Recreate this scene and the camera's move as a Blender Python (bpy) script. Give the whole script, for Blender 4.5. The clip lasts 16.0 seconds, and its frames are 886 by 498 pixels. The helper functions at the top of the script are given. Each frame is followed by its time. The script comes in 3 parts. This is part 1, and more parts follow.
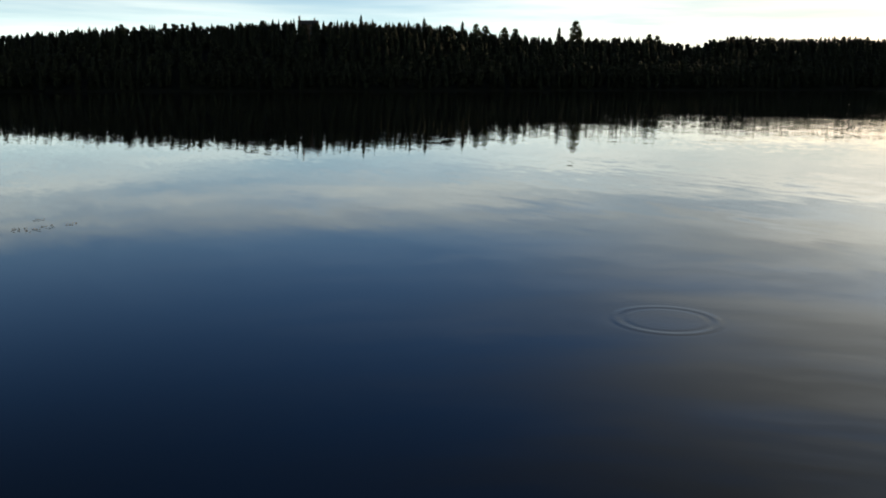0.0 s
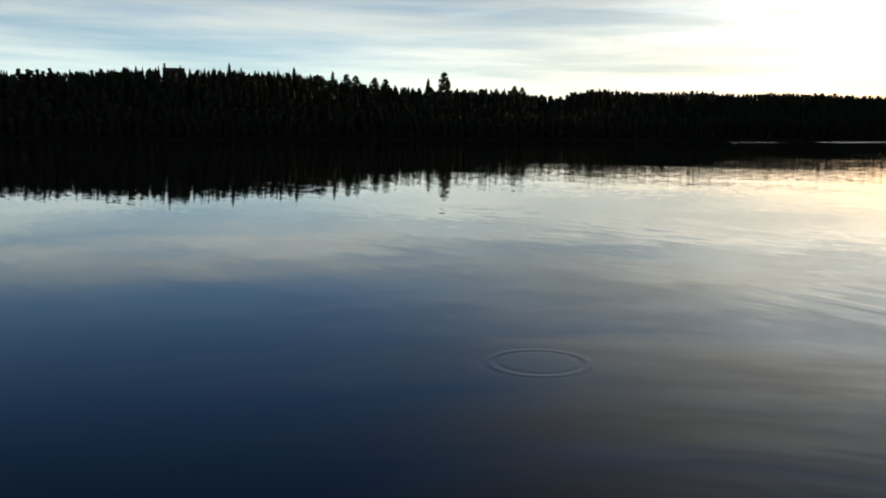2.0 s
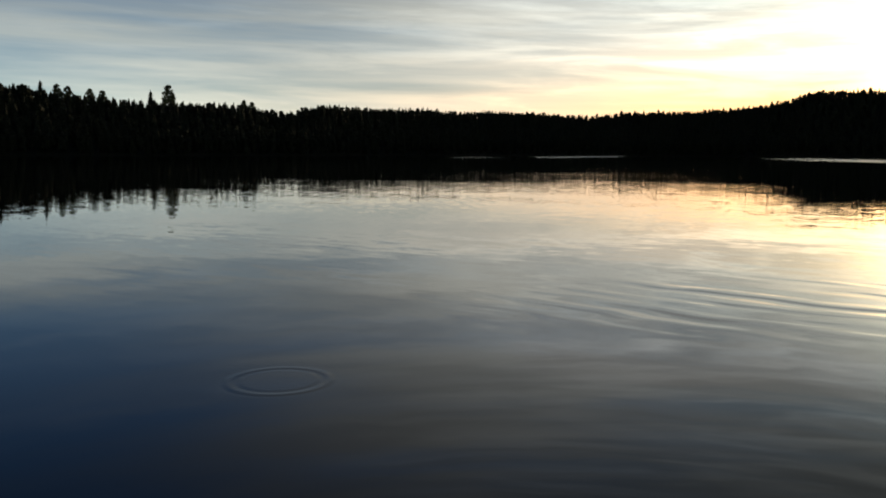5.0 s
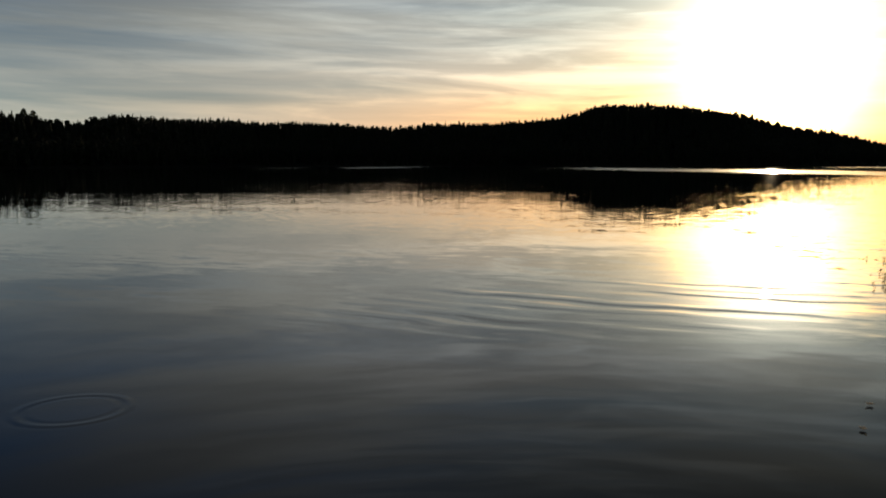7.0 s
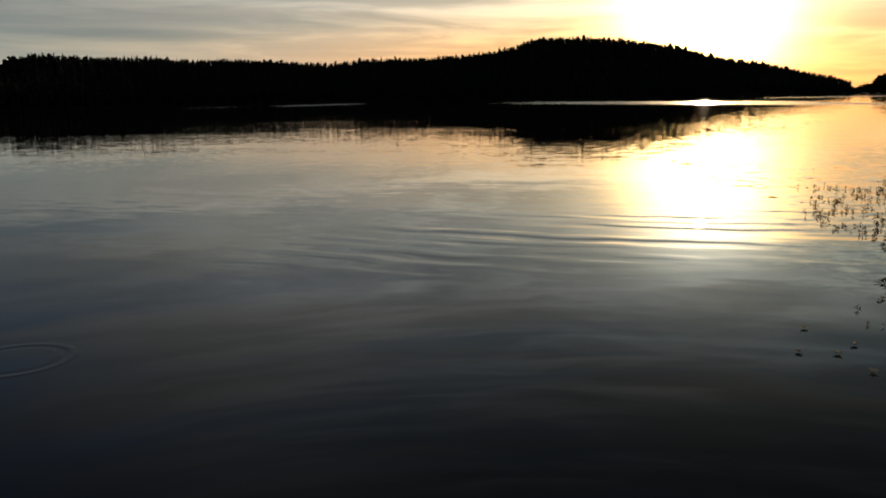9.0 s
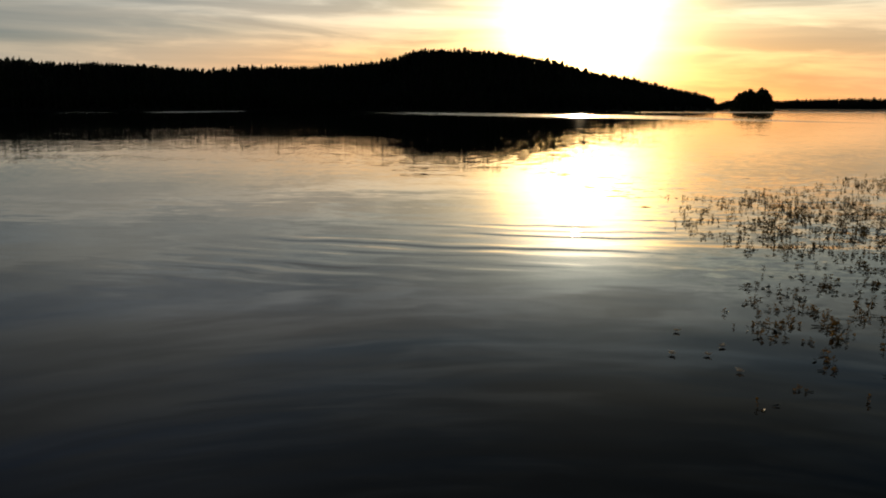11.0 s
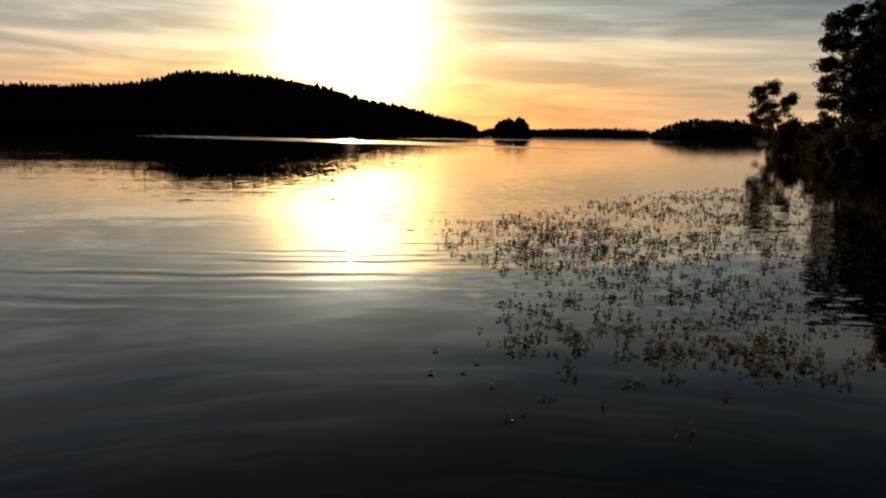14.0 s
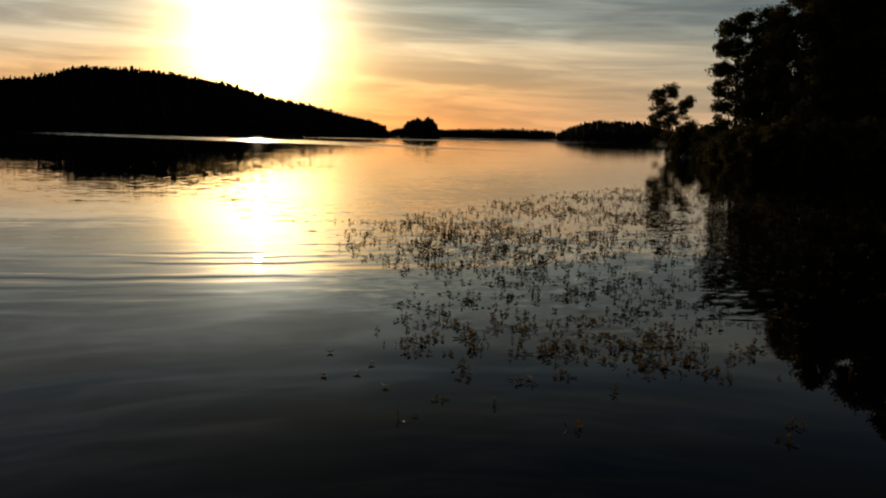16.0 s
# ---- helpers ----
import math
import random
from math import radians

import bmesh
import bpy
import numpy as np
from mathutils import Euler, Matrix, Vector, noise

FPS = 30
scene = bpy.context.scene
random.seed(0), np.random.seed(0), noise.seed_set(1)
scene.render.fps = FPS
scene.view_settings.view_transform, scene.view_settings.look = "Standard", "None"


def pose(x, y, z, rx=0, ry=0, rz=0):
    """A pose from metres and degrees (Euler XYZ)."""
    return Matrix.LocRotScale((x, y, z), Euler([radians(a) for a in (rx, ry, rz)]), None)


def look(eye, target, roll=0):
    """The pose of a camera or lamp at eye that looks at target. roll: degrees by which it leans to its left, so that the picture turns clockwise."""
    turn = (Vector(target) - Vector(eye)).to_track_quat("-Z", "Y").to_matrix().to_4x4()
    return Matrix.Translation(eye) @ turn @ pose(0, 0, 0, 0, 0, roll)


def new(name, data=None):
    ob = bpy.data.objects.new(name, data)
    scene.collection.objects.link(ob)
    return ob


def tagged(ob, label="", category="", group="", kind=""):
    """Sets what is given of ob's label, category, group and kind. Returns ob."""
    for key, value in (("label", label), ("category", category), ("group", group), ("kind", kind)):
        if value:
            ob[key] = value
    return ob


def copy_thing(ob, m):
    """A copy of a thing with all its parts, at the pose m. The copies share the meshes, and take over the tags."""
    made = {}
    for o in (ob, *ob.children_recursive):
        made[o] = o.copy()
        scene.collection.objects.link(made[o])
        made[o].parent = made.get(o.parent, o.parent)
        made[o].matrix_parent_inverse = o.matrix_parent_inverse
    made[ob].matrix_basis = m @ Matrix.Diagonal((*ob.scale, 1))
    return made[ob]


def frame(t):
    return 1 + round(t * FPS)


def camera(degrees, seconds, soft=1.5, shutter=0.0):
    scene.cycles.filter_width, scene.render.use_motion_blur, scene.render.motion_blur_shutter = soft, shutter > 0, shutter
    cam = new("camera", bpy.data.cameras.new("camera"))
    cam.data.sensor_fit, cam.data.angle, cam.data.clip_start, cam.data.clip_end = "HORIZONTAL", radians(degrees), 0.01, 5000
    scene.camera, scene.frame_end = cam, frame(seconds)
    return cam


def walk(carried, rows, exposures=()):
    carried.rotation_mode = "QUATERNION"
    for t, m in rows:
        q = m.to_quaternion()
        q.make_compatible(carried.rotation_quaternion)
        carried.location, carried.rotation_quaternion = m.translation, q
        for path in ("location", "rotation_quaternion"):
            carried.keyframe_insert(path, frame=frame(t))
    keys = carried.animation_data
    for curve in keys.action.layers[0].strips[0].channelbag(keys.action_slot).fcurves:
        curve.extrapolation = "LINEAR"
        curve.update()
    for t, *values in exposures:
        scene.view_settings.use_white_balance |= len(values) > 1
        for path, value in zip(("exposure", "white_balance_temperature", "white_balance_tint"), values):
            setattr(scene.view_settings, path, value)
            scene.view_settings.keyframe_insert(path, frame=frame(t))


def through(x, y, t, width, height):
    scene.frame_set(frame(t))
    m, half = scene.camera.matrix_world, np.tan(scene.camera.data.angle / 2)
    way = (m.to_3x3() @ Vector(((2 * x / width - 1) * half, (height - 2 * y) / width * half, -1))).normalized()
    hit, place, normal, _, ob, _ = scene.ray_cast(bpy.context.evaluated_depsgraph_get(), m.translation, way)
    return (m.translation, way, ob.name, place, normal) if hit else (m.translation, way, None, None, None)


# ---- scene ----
LENS = 55.03
SUN_AZ, SUN_EL = 11.1, 5.2          # degrees, clockwise from +Y, and above the horizon
cam = camera(LENS, 16.0, soft=2.0)

# seconds, heading (clockwise from +Y), tilt, lean in degrees; then the eye in metres
ROWS = [
    (0.0, -49.19, -10.78, -0.08, -0.000, 0.000, 2.000),
    (0.5, -48.07, -8.99, -0.95, -0.000, 0.000, 2.000),
    (1.0, -45.43, -7.67, -1.53, -0.000, 0.000, 2.000),
    (1.5, -42.28, -7.88, -1.22, -0.000, 0.000, 2.000),
    (2.0, -40.61, -7.55, 0.15, -0.000, 0.000, 2.000),
    (2.5, -37.84, -7.11, -0.40, -0.000, 0.000, 2.000),
    (3.0, -35.52, -6.84, -0.78, -0.000, 0.000, 2.000),
    (3.5, -34.52, -6.42, -0.23, -0.000, 0.000, 2.000),
    (4.0, -31.46, -6.48, -0.58, -0.000, 0.000, 2.000),
    (4.5, -26.88, -6.14, -0.95, -0.000, 0.000, 2.000),
    (5.0, -22.86, -6.49, 0.17, -0.001, 0.000, 2.000),
    (5.2, -21.55, -6.49, 0.28, -0.001, 0.000, 2.000),
    (7.3, -8.70, -5.90, -0.21, -0.008, 0.003, 2.000),
    (7.5, -8.10, -6.23, -0.22, -0.009, 0.003, 1.999),
    (8.0, -7.13, -7.68, -0.02, -0.015, 0.005, 1.998),
    (8.2, -7.05, -8.41, -0.26, -0.021, 0.007, 1.998),
    (10.3, -1.99, -10.59, -0.70, -0.123, 0.040, 1.987),
    (10.5, -1.11, -9.90, -0.36, -0.113, 0.038, 1.985),
    (11.0, 2.06, -9.45, 0.01, -0.084, 0.030, 1.987),
    (11.5, 4.70, -8.76, 0.37, -0.055, 0.026, 1.991),
    (12.0, 7.10, -7.96, 0.53, -0.041, 0.012, 1.996),
    (12.5, 9.91, -7.53, 0.80, -0.025, -0.007, 1.998),
    (13.0, 12.57, -7.60, 0.76, 0.001, -0.001, 1.995),
    (13.5, 15.00, -7.66, 0.88, 0.019, -0.010, 1.999),
    (14.0, 17.34, -7.69, 0.85, 0.036, -0.017, 1.996),
    (14.5, 19.27, -7.61, 0.90, 0.066, -0.017, 1.998),
    (15.0, 20.74, -7.41, 0.59, 0.086, -0.028, 1.999),
    (15.5, 22.20, -7.35, 0.73, 0.110, -0.048, 2.003),
    (16.0, 23.45, -7.59, 1.23, 0.178, -0.037, 2.002),
]


def aim(heading, tilt):
    h, e = radians(heading), radians(tilt)
    return Vector((math.sin(h) * math.cos(e), math.cos(h) * math.cos(e), math.sin(e)))


walk(cam, [(t, look((x, y, z), Vector((x, y, z)) + aim(h, e), lean)) for t, h, e, lean, x, y, z in ROWS],
     exposures=[(0.0, 2.12, 7100, 9), (1.0, 2.08, 7100, 9), (1.5, 2.0, 7150, 9), (2.5, 1.84, 7250, 9), (4.0, 1.72, 7250, 9), (5.0, 1.15, 7100, 9),
                (7.5, 0.36, 7050, 9), (9.0, 0.2, 7100, 9), (11.0, 0.18, 7150, 9), (14.0, 0.04, 7250, 9), (15.0, -0.32, 7300, 9), (16.0, -0.28, 7250, 9)])

# ---- sky and sun ----
world = bpy.data.worlds.new("sky")
scene.world = world
world.use_nodes = True


class Tree:
    """Small helper to write node trees."""

    def __init__(self, tree):
        self.t = tree
        tree.nodes.clear()

    def add(self, kind, ins=(), **props):
        n = self.t.nodes.new(kind)
        for k, v in props.items():
            setattr(n, k, v)
        for k, v in dict(ins).items():
            self.link(v, n.inputs[k])
        return n

    def link(self, v, socket):
        if isinstance(v, bpy.types.NodeSocket):
            self.t.links.new(v, socket)
        elif isinstance(v, bpy.types.Node):
            self.t.links.new(v.outputs[0], socket)
        else:
            socket.default_value = v

    def math(self, op, a, b=0.0, c=0.0, clamp=False):
        return self.add("ShaderNodeMath", {0: a, 1: b, 2: c}, operation=op, use_clamp=clamp).outputs[0]

    def vec(self, op, a, b=(0, 0, 0)):
        n = self.add("ShaderNodeVectorMath", {0: a, 1: b}, operation=op)
        return n.outputs["Value"] if op in ("DOT_PRODUCT", "LENGTH", "DISTANCE") else n.outputs[0]

    def ramp(self, fac, stops, mode="LINEAR"):
        n = self.add("ShaderNodeValToRGB", {0: fac})
        n.color_ramp.interpolation = mode
        el = n.color_ramp.elements
        while len(el) < len(stops):
            el.new(0.5)
        for e, (p, col) in zip(el, stops):
            e.position = p
            e.color = (*col, 1) if isinstance(col, tuple) else (col, col, col, 1)
        return n.outputs[0]

    def noise(self, vector, scale, detail=3.0, rough=0.5, distortion=0.0):
        return self.add("ShaderNodeTexNoise", {"Vector": vector, "Scale": scale, "Detail": detail, "Roughness": rough,
                                               "Distortion": distortion}).outputs[0]

    def span(self, v, a, b, to0=0.0, to1=1.0, smooth=True):
        n = self.add("ShaderNodeMapRange", {0: v, 1: a, 2: b, 3: to0, 4: to1})
        n.interpolation_type = "SMOOTHSTEP" if smooth else "LINEAR"
        return n.outputs[0]

    def mix(self, fac, a, b, kind="MIX"):
        n = self.add("ShaderNodeMix", data_type="RGBA", blend_type=kind)
        for s, v in zip((n.inputs[0], n.inputs[6], n.inputs[7]), (fac, a, b)):
            self.link((*v, 1) if isinstance(v, tuple) and len(v) == 3 else v, s)
        return n.outputs[2]


w = Tree(world.node_tree)
sky = w.add("ShaderNodeTexSky", sky_type="NISHITA", sun_disc=False, sun_elevation=radians(SUN_EL),
            sun_rotation=radians(SUN_AZ), air_density=1.0, dust_density=0.7, ozone_density=5.0, altitude=100)
way = w.add("ShaderNodeTexCoord").outputs["Generated"]
sx, sy, sz = (w.add("ShaderNodeSeparateXYZ", {0: way}).outputs[i] for i in range(3))
toward_sun = w.math("MAXIMUM", w.vec("DOT_PRODUCT", way, tuple(aim(SUN_AZ, SUN_EL))), 0.0)
# thin cirrus in long level streaks, brighter towards the sun; the sky away from it clears to blue higher up
warp = w.math("MULTIPLY", w.math("SUBTRACT", w.noise(way, 2.2, 2), 0.5), 0.3)
streak = w.add("ShaderNodeCombineXYZ", {0: w.math("MULTIPLY", sx, 1.3), 1: w.math("MULTIPLY", sy, 1.3),
                                        2: w.math("ADD", w.math("ADD", w.math("MULTIPLY", sz, 15.0), w.math("MULTIPLY", sx, 0.5)), warp)}).outputs[0]
veil = w.noise(streak, 0.9, 5, 0.5, 0.25)
fine = w.noise(w.vec("MULTIPLY", streak, (1.0, 1.0, 1.5)), 2.6, 6, 0.58, 0.4)
cover = w.math("ADD", w.math("MULTIPLY", veil, 0.76), w.math("MULTIPLY", fine, 0.24))
cover = w.span(cover, 0.30, 0.64)
away = w.span(w.vec("DOT_PRODUCT", way, tuple(aim(-72, 0))), 0.62, 0.97)
cover = w.math("MULTIPLY", cover, w.math("SUBTRACT", 0.85, w.math("MULTIPLY", away, w.span(sz, 0.14, 0.18, 0.0, 0.85))))
cover = w.math("MULTIPLY", cover, w.math("SUBTRACT", 1.0, w.math("MULTIPLY", away, w.span(sz, 0.085, 0.05, 0.0, 0.25))))
up = w.math("MAXIMUM", sz, 0.0)


def falling(rate, amount, floor=0.0):
    return w.math("ADD", w.math("MULTIPLY", w.math("POWER", 2.718, w.math("MULTIPLY", up, -rate)), amount), floor)


def grey(v):
    return w.add("ShaderNodeCombineColor", {0: v, 1: v, 2: v}).outputs[0]


glow = w.math("MULTIPLY", falling(7.0, 0.42, 0.014), w.math("ADD", w.math("MULTIPLY", w.math("POWER", toward_sun, 4.0), 1.1), 1.0))
warm = w.mix(w.math("MULTIPLY", w.math("POWER", toward_sun, 5.0), w.span(sz, 0.17, 0.03)), (0.92, 0.95, 0.90), (1.0, 0.62, 0.29))
cloud = w.mix(1.0, warm, grey(glow), "MULTIPLY")
SKY = 0.046
clear_col = w.mix(w.math("POWER", toward_sun, 4.0), (SKY * 0.84, SKY * 0.96, SKY * 1.18), (SKY * 0.94, SKY, SKY * 0.82))
clear = w.mix(1.0, sky.outputs[0], clear_col, "MULTIPLY")
both = w.mix(cover, clear, cloud)
# haze low over the horizon, and the wide bright halo of the low sun in thin cloud
low_haze = w.mix(1.0, w.mix(w.math("POWER", toward_sun, 7.0), (0.70, 0.92, 0.94), (0.90, 0.36, 0.09)), grey(falling(11.0, 0.28)), "MULTIPLY")
bars = w.noise(w.vec("ADD", w.vec("MULTIPLY", streak, (1.0, 1.0, 1.7)), (4.0, 9.0, 2.0)), 1.9, 5, 0.6, 0.9)
bars = w.span(bars, 0.34, 0.68, 0.66, 1.28)
slant = w.add("ShaderNodeCombineXYZ", {0: w.math("MULTIPLY", sx, 3.2), 1: w.math("MULTIPLY", sy, 3.2),
                                       2: w.math("ADD", w.math("MULTIPLY", sz, 32.0), w.math("MULTIPLY", sx, 0.9))}).outputs[0]
wisps = w.span(w.noise(slant, 1.5, 7, 0.58, 0.5), 0.40, 0.68)
wide = w.math("MULTIPLY", w.math("MULTIPLY", w.math("POWER", toward_sun, 10.0), falling(5.2, 0.60)), w.math("MULTIPLY", bars, w.math("ADD", w.math("MULTIPLY", wisps, 0.95), 0.50)))
wide_col = w.ramp(w.math("MULTIPLY", up, 4.0), [(0.03, (0.92, 0.29, 0.04)), (0.25, (1.0, 0.60, 0.22)), (0.45, (0.88, 0.80, 0.62)), (0.66, (0.82, 0.86, 0.74)), (0.85, (0.74, 0.83, 0.88))])
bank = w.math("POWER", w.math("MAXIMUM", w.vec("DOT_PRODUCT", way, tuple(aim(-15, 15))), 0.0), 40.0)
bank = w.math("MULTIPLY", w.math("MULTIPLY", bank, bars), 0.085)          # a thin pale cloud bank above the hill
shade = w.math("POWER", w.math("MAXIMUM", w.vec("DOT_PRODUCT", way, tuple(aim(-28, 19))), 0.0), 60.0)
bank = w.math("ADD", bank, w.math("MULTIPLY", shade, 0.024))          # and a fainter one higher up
halo = w.math("ADD", w.math("MULTIPLY", w.math("POWER", toward_sun, 80.0), 0.62), w.math("MULTIPLY", w.math("POWER", toward_sun, 420.0), 8.0))
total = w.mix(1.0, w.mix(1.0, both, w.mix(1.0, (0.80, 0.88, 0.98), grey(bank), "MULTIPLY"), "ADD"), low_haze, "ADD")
wisps = w.math("MULTIPLY", w.math("MULTIPLY", wisps, w.math("POWER", toward_sun, 2.0)), falling(8.0, 0.24))
total = w.mix(1.0, total, w.mix(1.0, w.mix(w.span(sz, 0.05, 0.16), (1.0, 0.76, 0.50), (0.88, 0.92, 0.90)), grey(wisps), "MULTIPLY"), "ADD")
total = w.mix(1.0, total, w.mix(1.0, wide_col, grey(wide), "MULTIPLY"), "ADD")
# level sheets of thin cloud, grey and pale by turns
level = w.add("ShaderNodeCombineXYZ", {0: w.math("MULTIPLY", sx, 0.7), 1: w.math("MULTIPLY", sy, 0.7),
                                       2: w.math("ADD", w.math("MULTIPLY", sz, 26.0), w.math("MULTIPLY", warp, 1.5))}).outputs[0]
sheets = w.span(w.noise(w.vec("ADD", level, (2.0, 5.0, 1.3)), 1.1, 4, 0.55, 0.3), 0.40, 0.62)
sheets = w.mix(sheets, (0.74, 0.82, 0.86), (1.16, 1.16, 1.08))
sheet_side = w.span(w.vec("DOT_PRODUCT", way, tuple(aim(62, 5))), 0.55, 0.84)
total = w.mix(w.math("MULTIPLY", sheet_side, w.span(sz, 0.04, 0.11)), total, w.mix(1.0, total, sheets, "MULTIPLY"))
redden = w.math("MULTIPLY", w.math("POWER", toward_sun, 6.0), w.span(sz, 0.11, 0.0))          # long way through the air, low over the land
total = w.mix(1.0, total, w.mix(redden, (1.0, 1.0, 1.0), (0.80, 0.55, 0.34)), "MULTIPLY")
halo = w.math("MULTIPLY", halo, w.span(sz, 0.14, 0.26, 1.0, 0.35))
halo_col = w.mix(w.span(sz, 0.11, 0.21), (1.0, 0.65, 0.28), (0.84, 0.87, 0.78))
total = w.mix(1.0, total, w.mix(1.0, halo_col, grey(halo), "MULTIPLY"), "ADD")
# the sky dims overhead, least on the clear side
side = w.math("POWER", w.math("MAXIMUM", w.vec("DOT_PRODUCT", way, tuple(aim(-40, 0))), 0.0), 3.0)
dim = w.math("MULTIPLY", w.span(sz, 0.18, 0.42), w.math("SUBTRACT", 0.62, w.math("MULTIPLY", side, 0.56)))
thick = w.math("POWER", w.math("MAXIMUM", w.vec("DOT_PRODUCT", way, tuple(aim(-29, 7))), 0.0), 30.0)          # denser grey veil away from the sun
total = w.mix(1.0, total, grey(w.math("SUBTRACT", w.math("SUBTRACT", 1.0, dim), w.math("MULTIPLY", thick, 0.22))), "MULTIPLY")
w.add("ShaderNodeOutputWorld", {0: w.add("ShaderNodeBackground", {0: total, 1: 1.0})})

sun = new("sun", bpy.data.lights.new("sun", "SUN"))
sun.data.energy, sun.data.angle, sun.data.color = 0.8, radians(0.53), (1.0, 0.78, 0.52)
sun.matrix_world = look(aim(SUN_AZ, SUN_EL) * 100, (0, 0, 0))

# ---- materials ----


def material(name, build):
    m = bpy.data.materials.new(name)
    m.use_nodes = True
    t = Tree(m.node_tree)
    t.add("ShaderNodeOutputMaterial", {0: build(t)})
    return m


def object_way(t):
    return t.add("ShaderNodeTexCoord").outputs["Object"]


def foliage(name, dark, light, through=0.25, scale=0.35, spread=0.2):
    def build(t):
        g = t.add("ShaderNodeNewGeometry")
        spots = t.noise(object_way(t), scale, 4, 0.6)
        f = t.math("ADD", t.math("MULTIPLY", g.outputs["Random Per Island"], 0.6), t.math("MULTIPLY", spots, 0.5))
        f = t.math("ADD", f, t.math("MULTIPLY", t.math("SUBTRACT", t.add("ShaderNodeObjectInfo").outputs["Random"], 0.5), spread))
        col = t.mix(f, dark, light)
        body = t.add("ShaderNodeBsdfPrincipled", {"Base Color": col, "Roughness": 0.7, "Specular IOR Level": 0.12})
        glow_through = t.add("ShaderNodeBsdfTranslucent", {0: col})
        return t.add("ShaderNodeMixShader", {0: through, 1: body, 2: glow_through})
    return material(name, build)


def plain(name, a, b, scale, rough=0.8, bump=0.3, detail=5):
    def build(t):
        v = object_way(t)
        n = t.noise(v, scale, detail, 0.6)
        n2 = t.noise(v, scale * 7, 3, 0.6)
        f = t.math("ADD", t.math("MULTIPLY", n, 0.7), t.math("MULTIPLY", n2, 0.3))
        nor = t.add("ShaderNodeBump", {"Height": f, "Strength": bump, "Distance": 0.05})
        return t.add("ShaderNodeBsdfPrincipled", {"Base Color": t.mix(t.span(f, 0.3, 0.7), a, b), "Roughness": rough, "Specular IOR Level": 0.2, "Normal": nor})
    return material(name, build)


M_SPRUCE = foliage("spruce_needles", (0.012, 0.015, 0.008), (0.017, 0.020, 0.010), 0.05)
M_PINE = foliage("pine_needles", (0.022, 0.036, 0.016), (0.055, 0.07, 0.03), 0.10)
M_BIRCH = foliage("birch_leaves", (0.020, 0.032, 0.011), (0.048, 0.054, 0.018), 0.06, 1.0)
M_LEAF = foliage("shore_leaves", (0.035, 0.038, 0.012), (0.15, 0.115, 0.035), 0.48, 1.0)
M_WEED = foliage("waterweed_leaves", (0.08, 0.06, 0.02), (0.46, 0.29, 0.10), 0.5, 14.0, 0.8)
# leaf colour paled to imitate sky glints on the water between the plants
M_PAD_GLINT = material("floating_leaf_glint", lambda t: t.add("ShaderNodeBsdfPrincipled", {
    "Base Color": t.mix(t.add("ShaderNodeNewGeometry").outputs["Random Per Island"], (0.16, 0.13, 0.06), (0.52, 0.44, 0.28)),
    "Roughness": 0.5, "Specular IOR Level": 0.3}))
M_DRIFT = foliage("fallen_leaf", (0.62, 0.58, 0.50), (0.80, 0.77, 0.70), 0.35, 9.0)
M_BARK = plain("bark", (0.035, 0.028, 0.022), (0.10, 0.085, 0.07), 2.5)
M_PALEBARK = plain("birch_bark", (0.10, 0.09, 0.08), (0.42, 0.40, 0.37), 1.6)
M_SOIL = plain("forest_floor", (0.014, 0.017, 0.008), (0.036, 0.034, 0.018), 0.22, 0.9, 0.6)
M_STONE = plain("lake_stone", (0.16, 0.15, 0.14), (0.36, 0.34, 0.31), 2.2, 0.75, 0.5)
M_WALL = plain("weathered_boards", (0.08, 0.05, 0.035), (0.15, 0.09, 0.06), 0.8)
M_ROOF = plain("roof_felt", (0.03, 0.03, 0.032), (0.07, 0.065, 0.06), 0.9)
M_BRICK = plain("chimney_brick", (0.12, 0.06, 0.045), (0.22, 0.12, 0.09), 3.0)
M_GLASS = material("dark_pane", lambda t: t.add("ShaderNodeBsdfPrincipled", {"Base Color": (0.02, 0.025, 0.03, 1), "Roughness": 0.08}))


RING = aim(-34.0, 0) * 7.45


